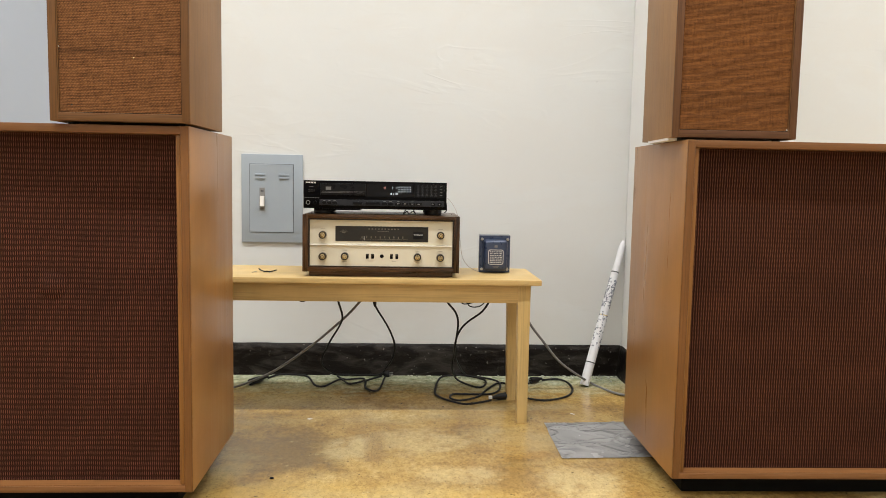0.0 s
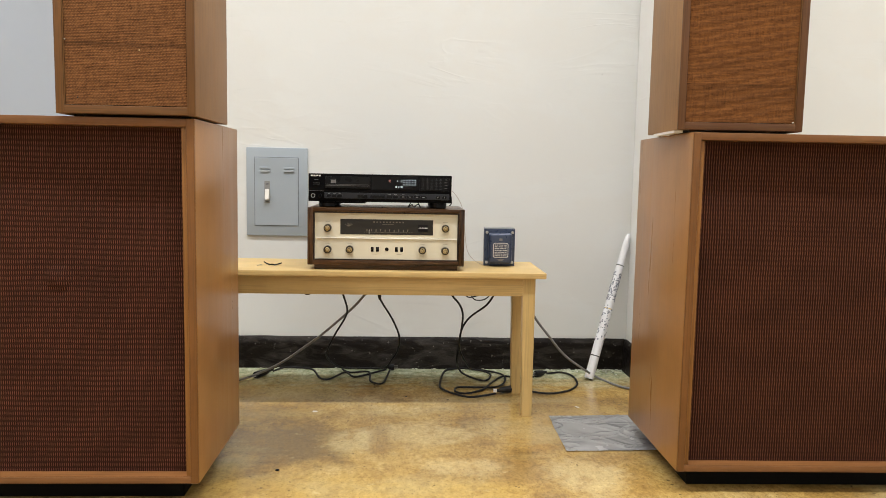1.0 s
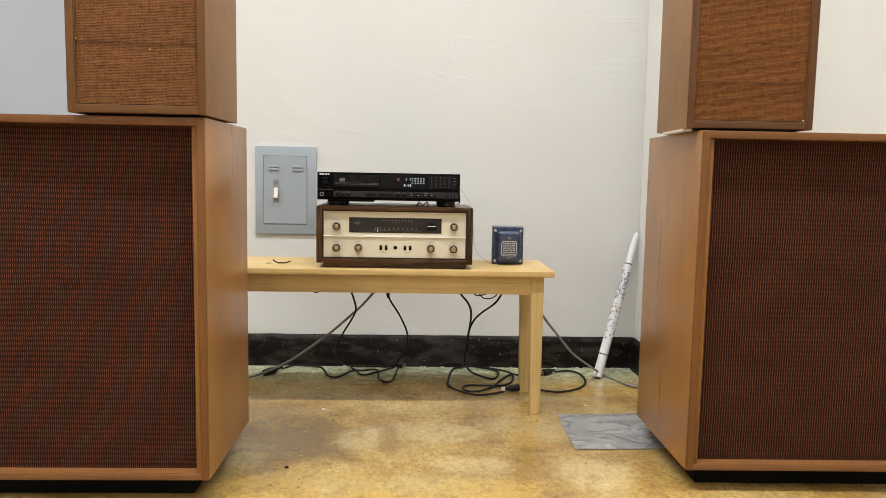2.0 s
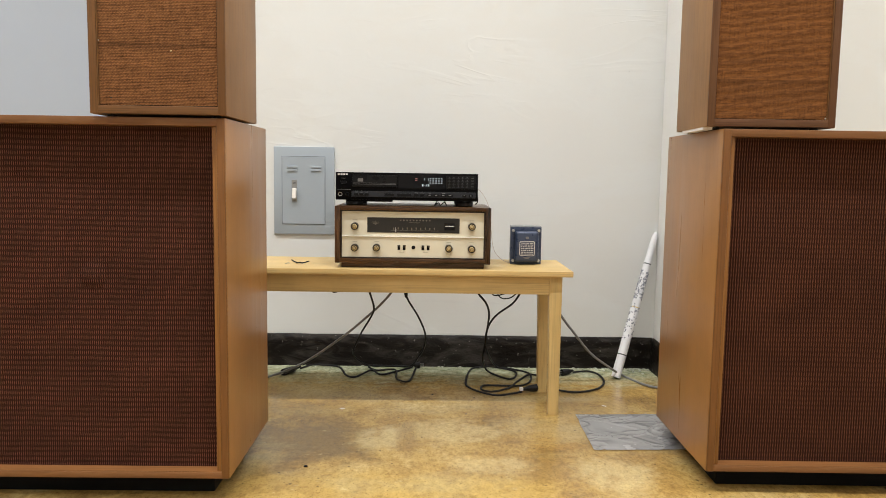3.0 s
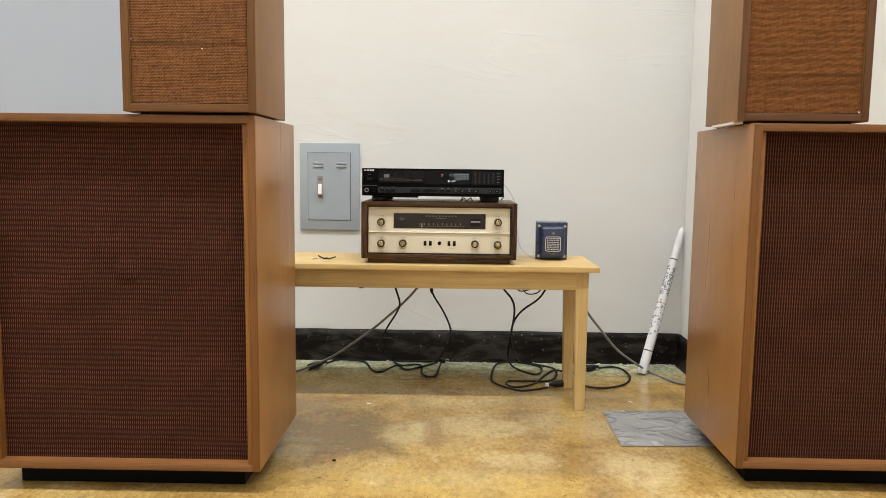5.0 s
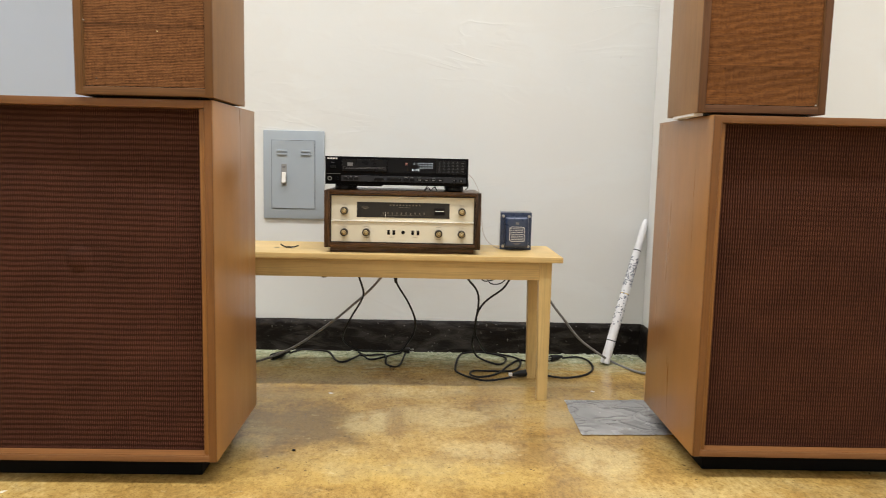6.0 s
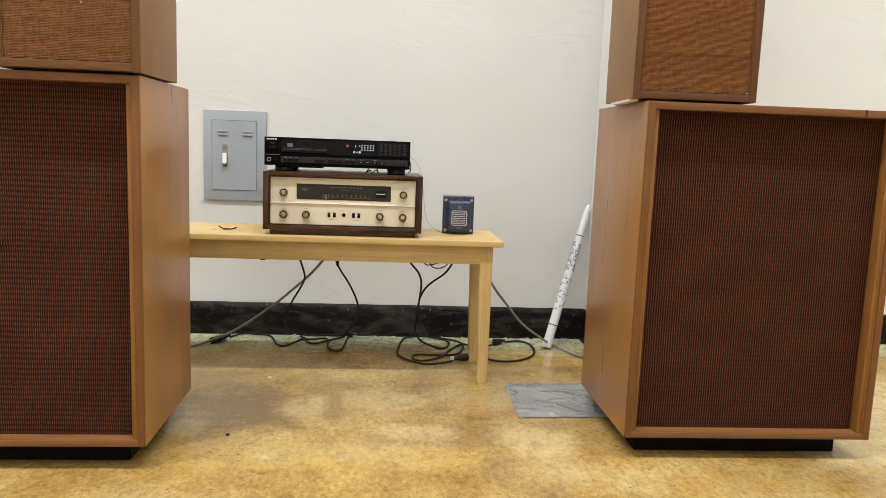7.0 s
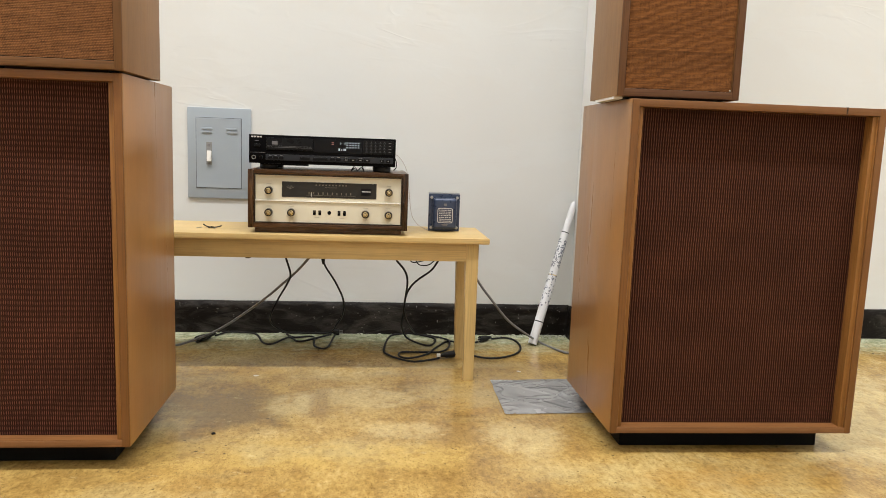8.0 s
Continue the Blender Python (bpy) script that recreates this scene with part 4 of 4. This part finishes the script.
rnd = random.Random(9)
for k in range(420):
    z = L * (rnd.uniform(0.53, 0.73) if k < 300 else rnd.uniform(0.24, 0.50))
    a = rnd.uniform(-3.14, 3.14)
    w = rnd.uniform(0.0008, 0.0030)
    mm = pose(0, 0, z, 0, 0, math.degrees(a)) @ pose(0.0166 - 0.0026 * max(0.0, z / L - 0.35) / 0.4, 0, 0)
    b0 = len(bm.verts)
    box(bm, 0, 0.0008, -w, w, -0.001, rnd.uniform(0.0005, 0.006))
    bm.verts.ensure_lookup_table()
    bmesh.ops.transform(bm, matrix=mm, verts=bm.verts[b0:])
part("printing", bm, PAPERINK, ro, "smeared grey-blue printing")
for z, mat, rb in ((0.155, DARKGAP, 0.0168), (0.775, DARKGAP, 0.0136), (0.475, YELLOWBAND, 0.0160)):
    bm = bmesh.new()
    lathe(bm, ((rb, L * z), (rb + 0.0006, L * z + 0.001), (rb + 0.0006, L * z + 0.003), (rb, L * z + 0.004)), None, 28)
    part("rubber_band", bm, mat, ro)

# ---- plastic film on the floor ----
bm = bmesh.new()
g = []
NX, NY = 90, 90
for j in range(NY + 1):
    r = []
    for i in range(NX + 1):
        u, v = i / NX, j / NY
        x = 0.462 + 0.285 * u - 0.006 * (1 - v) + 0.003 * noise.noise(Vector((v * 4, 0, 2)))
        y = 1.952 + 0.296 * v + 0.012 * u + 0.003 * noise.noise(Vector((u * 4, 0, 5)))
        q = Vector((u * 1.7, v * 2.6, 1.0))
        fold = abs(noise.noise(q * 0.9 + Vector((5, 2, 0))))
        fold_b = abs(noise.noise(Vector((u * 1.3 + v * 2.4, v * 1.1 - u * 1.7, 4.0))))
        z = 0.003 + 0.006 * abs(noise.noise(q)) + 0.10 * max(0.0, 0.045 - fold) + 0.09 * max(0.0, 0.05 - fold_b)
        z += 0.16 * max(0.0, u - 0.55) * max(0.0, 0.06 - abs(noise.noise(q * 2.3 + Vector((1, 8, 0)))))
        z = z * min(1.0, 6 * min(u + 0.05, v + 0.05, 1.05 - u, 1.05 - v)) + 0.0015
        r.append(bm.verts.new((x, y, z)))
    g.append(r)
for a, b in zip(g, g[1:]):
    for i in range(NX):
        bm.faces.new((a[i], a[i + 1], b[i + 1], b[i]))
bmesh.ops.solidify(bm, geom=bm.faces[:], thickness=0.0012)
ob = tagged(part("plastic_sheet", bm, FOIL, smooth=True), "crumpled grey plastic sheet lying flat on the concrete", "plastic sheet")

# ---- cables ----
def cable(name, label, category, pts, r, material, plugs=(), sag=True):
    c = thing(name, label, category, pose(0, 0, 0), "cables under the bench")
    bm = bmesh.new()
    tube(bm, [(x, min(y, 2.796), max(z, r + 0.0008)) for x, y, z in pts], r, 8, 8)
    part("cord", bm, material, c, smooth=True)
    for p, q, kind in plugs:
        p, q = Vector(p), Vector(q)
        d = q - p
        mm = Matrix.Translation(p) @ d.to_track_quat("Z", "X").to_matrix().to_4x4()
        n = d.length
        bm = bmesh.new()
        if kind == "plug":
            lathe(bm, ((r * 1.2, 0), (0.007, n * 0.25), (0.0105, n * 0.4), (0.0125, n * 0.95), (0.0115, n)), mm, 16)
        else:
            lathe(bm, ((r * 1.1, 0), (0.006, n * 0.2), (0.0062, n)), mm, 12)
        pl = part("plug", bm, RUBBER, c, smooth=True)
        if kind == "plug":
            for k in (-0.004, 0.004):
                bm = bmesh.new()
                box(bm, k - 0.0008, k + 0.0008, -0.003, 0.003, n - 0.001, n + 0.014)
                bmesh.ops.transform(bm, matrix=mm, verts=bm.verts)
                part("pin", bm, STEEL, pl)
    return c


cable("speaker_cable", "thick grey cable rising from the floor to the bench", "cable",
      [(-0.602, 2.63, 0.006), (-0.561, 2.62, 0.008), (-0.433, 2.62, 0.062), (-0.294, 2.58, 0.165), (-0.219, 2.55, 0.232), (-0.16, 2.53, 0.289), (-0.114, 2.51, 0.345), (-0.089, 2.5, 0.382)], 0.0042, GREYCABLE, ())
cable("speaker_cable", "thick grey cable drooping from the bench to the floor", "cable",
      [(0.412, 2.53, 0.333), (0.467, 2.55, 0.248), (0.515, 2.57, 0.188), (0.577, 2.6, 0.114), (0.644, 2.62, 0.062), (0.728, 2.677, 0.006), (0.783, 2.559, 0.006), (0.852, 2.527, 0.006)], 0.0042, GREYCABLE, ())
cable("power_cord", "black power cord hanging behind the bench", "cable",
      [(-0.203, 2.5, 0.368), (-0.196, 2.5, 0.339), (-0.182, 2.52, 0.281), (-0.193, 2.54, 0.244), (-0.23, 2.6, 0.178), (-0.262, 2.66, 0.109), (-0.269, 2.7, 0.071), (-0.249, 2.74, 0.037), (-0.213, 2.824, 0.006), (-0.156, 2.844, 0.006), (-0.097, 2.838, 0.006), (-0.053, 2.826, 0.006)], 0.0034, RUBBER, [((-0.055, 2.79, 0.012), (-0.025, 2.79, 0.012), "plug")])
cable("power_cord", "black power cord hanging from a plug and coiled by the wall", "cable",
      [(-0.077, 2.5, 0.369), (-0.073, 2.5, 0.331), (-0.063, 2.52, 0.302), (-0.031, 2.56, 0.242), (-0.007, 2.62, 0.17), (-0.01, 2.68, 0.108), (-0.031, 2.74, 0.057), (-0.069, 2.877, 0.006), (-0.186, 2.862, 0.006), (-0.221, 2.789, 0.006), (-0.188, 2.731, 0.006), (-0.118, 2.74, 0.006), (-0.106, 2.618, 0.006), (-0.062, 2.591, 0.006), (-0.041, 2.771, 0.006)], 0.0034, RUBBER, [((-0.0715, 2.5, 0.318), (-0.077, 2.5, 0.375), "jack")])
cable("power_cord", "black power cord snaking along the floor with a plug", "cable",
      [(-0.471, 2.744, 0.006), (-0.436, 2.815, 0.006), (-0.392, 2.809, 0.006), (-0.33, 2.77, 0.006), (-0.289, 2.654, 0.006), (-0.253, 2.64, 0.006), (-0.206, 2.73, 0.006), (-0.167, 2.672, 0.006), (-0.114, 2.714, 0.006), (-0.056, 2.778, 0.006)], 0.0036, RUBBER, [((-0.471, 2.744, 0.013), (-0.520, 2.66, 0.013), "plug")])
cable("power_cord", "black power cord coiled on the floor with a plug", "cable",
      [(0.162, 2.5, 0.373), (0.171, 2.5, 0.337), (0.2, 2.52, 0.299), (0.212, 2.54, 0.256), (0.207, 2.58, 0.175), (0.205, 2.64, 0.113), (0.204, 2.68, 0.062), (0.224, 2.757, 0.006), (0.253, 2.68, 0.006), (0.296, 2.632, 0.006), (0.323, 2.663, 0.006), (0.328, 2.735, 0.006), (0.258, 2.813, 0.006), (0.21, 2.854, 0.006), (0.164, 2.754, 0.006), (0.138, 2.576, 0.006), (0.153, 2.508, 0.006), (0.195, 2.455, 0.006), (0.237, 2.431, 0.006), (0.289, 2.452, 0.006), (0.324, 2.475, 0.006)], 0.0036, RUBBER, [((0.324, 2.479, 0.013), (0.388, 2.508, 0.013), "plug")])
bm = boxed(0.316, 0.328, 2.470, 2.482, 0.010, 0.020, bevel=0.001)
tagged(part("cord_tag", bm, PAPER), "small white paper tag beside a black plug", "tag")
cable("power_cord", "black power cord coiled on the floor behind the bench leg", "cable",
      [(0.324, 2.5, 0.375), (0.312, 2.5, 0.339), (0.29, 2.52, 0.3), (0.247, 2.54, 0.263), (0.224, 2.56, 0.233), (0.21, 2.58, 0.195), (0.208, 2.62, 0.139), (0.222, 2.66, 0.088), (0.268, 2.842, 0.006), (0.318, 2.77, 0.006), (0.378, 2.711, 0.006), (0.371, 2.611, 0.006), (0.333, 2.55, 0.006), (0.267, 2.545, 0.006), (0.201, 2.544, 0.006), (0.188, 2.498, 0.006), (0.221, 2.471, 0.006), (0.284, 2.518, 0.006), (0.327, 2.609, 0.006), (0.379, 2.693, 0.006), (0.43, 2.663, 0.006), (0.489, 2.686, 0.006)], 0.0036, RUBBER, ())
cable("power_cord", "black power cord curling on the floor beside the bench leg", "cable",
      [(0.546, 2.733, 0.006), (0.606, 2.749, 0.006), (0.637, 2.698, 0.006), (0.632, 2.599, 0.006), (0.593, 2.523, 0.006), (0.529, 2.48, 0.006), (0.478, 2.482, 0.006), (0.427, 2.52, 0.006)], 0.0036, RUBBER, [((0.545, 2.729, 0.013), (0.498, 2.700, 0.013), "plug")])
cable("signal_lead", "thin black lead drooping under the bench", "cable",
      [(0.21, 2.5, 0.344), (0.229, 2.5, 0.33), (0.274, 2.5, 0.34)], 0.002, RUBBER, ())
cable("signal_lead", "thin black lead drooping under the bench", "cable",
      [(0.232, 2.5, 0.342), (0.249, 2.5, 0.322), (0.28, 2.5, 0.323), (0.305, 2.5, 0.344)], 0.002, RUBBER, ())


cable("signal_wire", "thin pale wire from the disc player down to the transformer", "cable",
      [(0.150, 2.50, 0.690), (0.166, 2.49, 0.684), (0.182, 2.47, 0.664), (0.196, 2.45, 0.630), (0.203, 2.44, 0.570), (0.212, 2.43, 0.500), (0.232, 2.425, 0.468), (0.262, 2.43, BZ + 0.003), (0.272, 2.44, BZ + 0.003)], 0.0009, THINWIRE)
cable("signal_lead", "short black lead between disc player and receiver", "cable",
      [(0.030, 2.40, RZ1 + 0.018), (0.026, 2.34, RZ1 + 0.015), (0.018, 2.315, RZ1 + 0.003), (0.030, 2.318, RZ1 + 0.011), (0.036, 2.320, RZ1 + 0.003), (0.048, 2.322, RZ1 + 0.012), (0.056, 2.325, RZ1 + 0.003), (0.050, 2.40, RZ1 + 0.014)], 0.0016, RUBBER)
cable("signal_lead", "short black lead at the side of the disc player", "cable",
      [(0.148, 2.45, RZ1 + 0.05), (0.157, 2.44, RZ1 + 0.035), (0.158, 2.43, RZ1 + 0.012), (0.150, 2.43, RZ1 + 0.003)], 0.0016, RUBBER)

# ---- scraps on the bench and floor ----
def scrap(name, label, category, pts, r, material):
    bm = bmesh.new()
    tube(bm, pts, r, 6, 5)
    return tagged(part(name, bm, material, smooth=True), label, category)


scrap("wire_scrap", "short bent black wire scrap on the bench", "wire scrap",
      [(-0.432, 2.372, BZ + 0.009), (-0.420, 2.358, BZ + 0.005), (-0.404, 2.350, BZ + 0.003), (-0.388, 2.352, BZ + 0.004), (-0.376, 2.362, BZ + 0.007)], 0.0022, RUBBER)
scrap("wire_scrap", "short bent black wire scrap on the bench", "wire scrap",
      [(-0.412, 2.345, BZ + 0.002), (-0.400, 2.340, BZ + 0.006), (-0.392, 2.343, BZ + 0.002)], 0.0018, RUBBER)
scrap("wire_end", "stripped pale wire end on the bench", "wire scrap",
      [(-0.446, 2.335, BZ + 0.0012), (-0.438, 2.345, BZ + 0.003), (-0.434, 2.350, BZ + 0.001)], 0.001, STEEL)
scrap("wire_end", "stripped pale wire end on the bench", "wire scrap",
      [(-0.394, 2.333, BZ + 0.0012), (-0.391, 2.345, BZ + 0.002)], 0.001, STEEL)
bm = bmesh.new()
lathe(bm, ((0.0045, 0.0), (0.0055, 0.001), (0.004, 0.003), (0.001, 0.0035)), pose(-0.298, 1.826, 0), 14)
tagged(part("floor_speck", bm, BLACK, smooth=True), "small dark blob stuck to the concrete floor", "debris")

# ---- ceiling lamps ----
for lx, ly in LAMPS:
    cl = thing("ceiling_light", "long white fluorescent ceiling light", "ceiling light", pose(lx, ly, ROOF), "ceiling lights")
    part("housing", boxed(-1.15, 1.15, -0.16, 0.16, -0.05, -0.001, bevel=0.004), TOGGLE, cl)

# ---- crumbs along the foot of the wall ----
CRUMB = plain("plaster_crumb", (0.42, 0.44, 0.35), 0.8, 0, 0.6, 25)
rnd = random.Random(21)
bm = bmesh.new()
for i in range(170):
    x = rnd.uniform(-0.55, 0.86) if rnd.random() < 0.55 else 0.86 - abs(rnd.gauss(0, 0.14))
    if x > 0.85:
        continue
    y = WALL_Y - 0.014 - abs(rnd.gauss(0, 0.018 + 0.03 * max(0.0, x - 0.5)))
    s = rnd.uniform(0.0015, 0.0042)
    b0 = len(bm.verts)
    box(bm, -s * rnd.uniform(0.7, 1.8), s, -s, s * rnd.uniform(0.6, 1.5), 0, s * rnd.uniform(0.5, 1.1))
    bm.verts.ensure_lookup_table()
    bmesh.ops.transform(bm, matrix=pose(x, y, 0.0002, rnd.uniform(-8, 8), rnd.uniform(-8, 8), rnd.uniform(0, 180)), verts=bm.verts[b0:])
tagged(part("plaster_crumbs", bm, CRUMB), "pale plaster crumbs along the foot of the wall", "debris", kind="stuff")
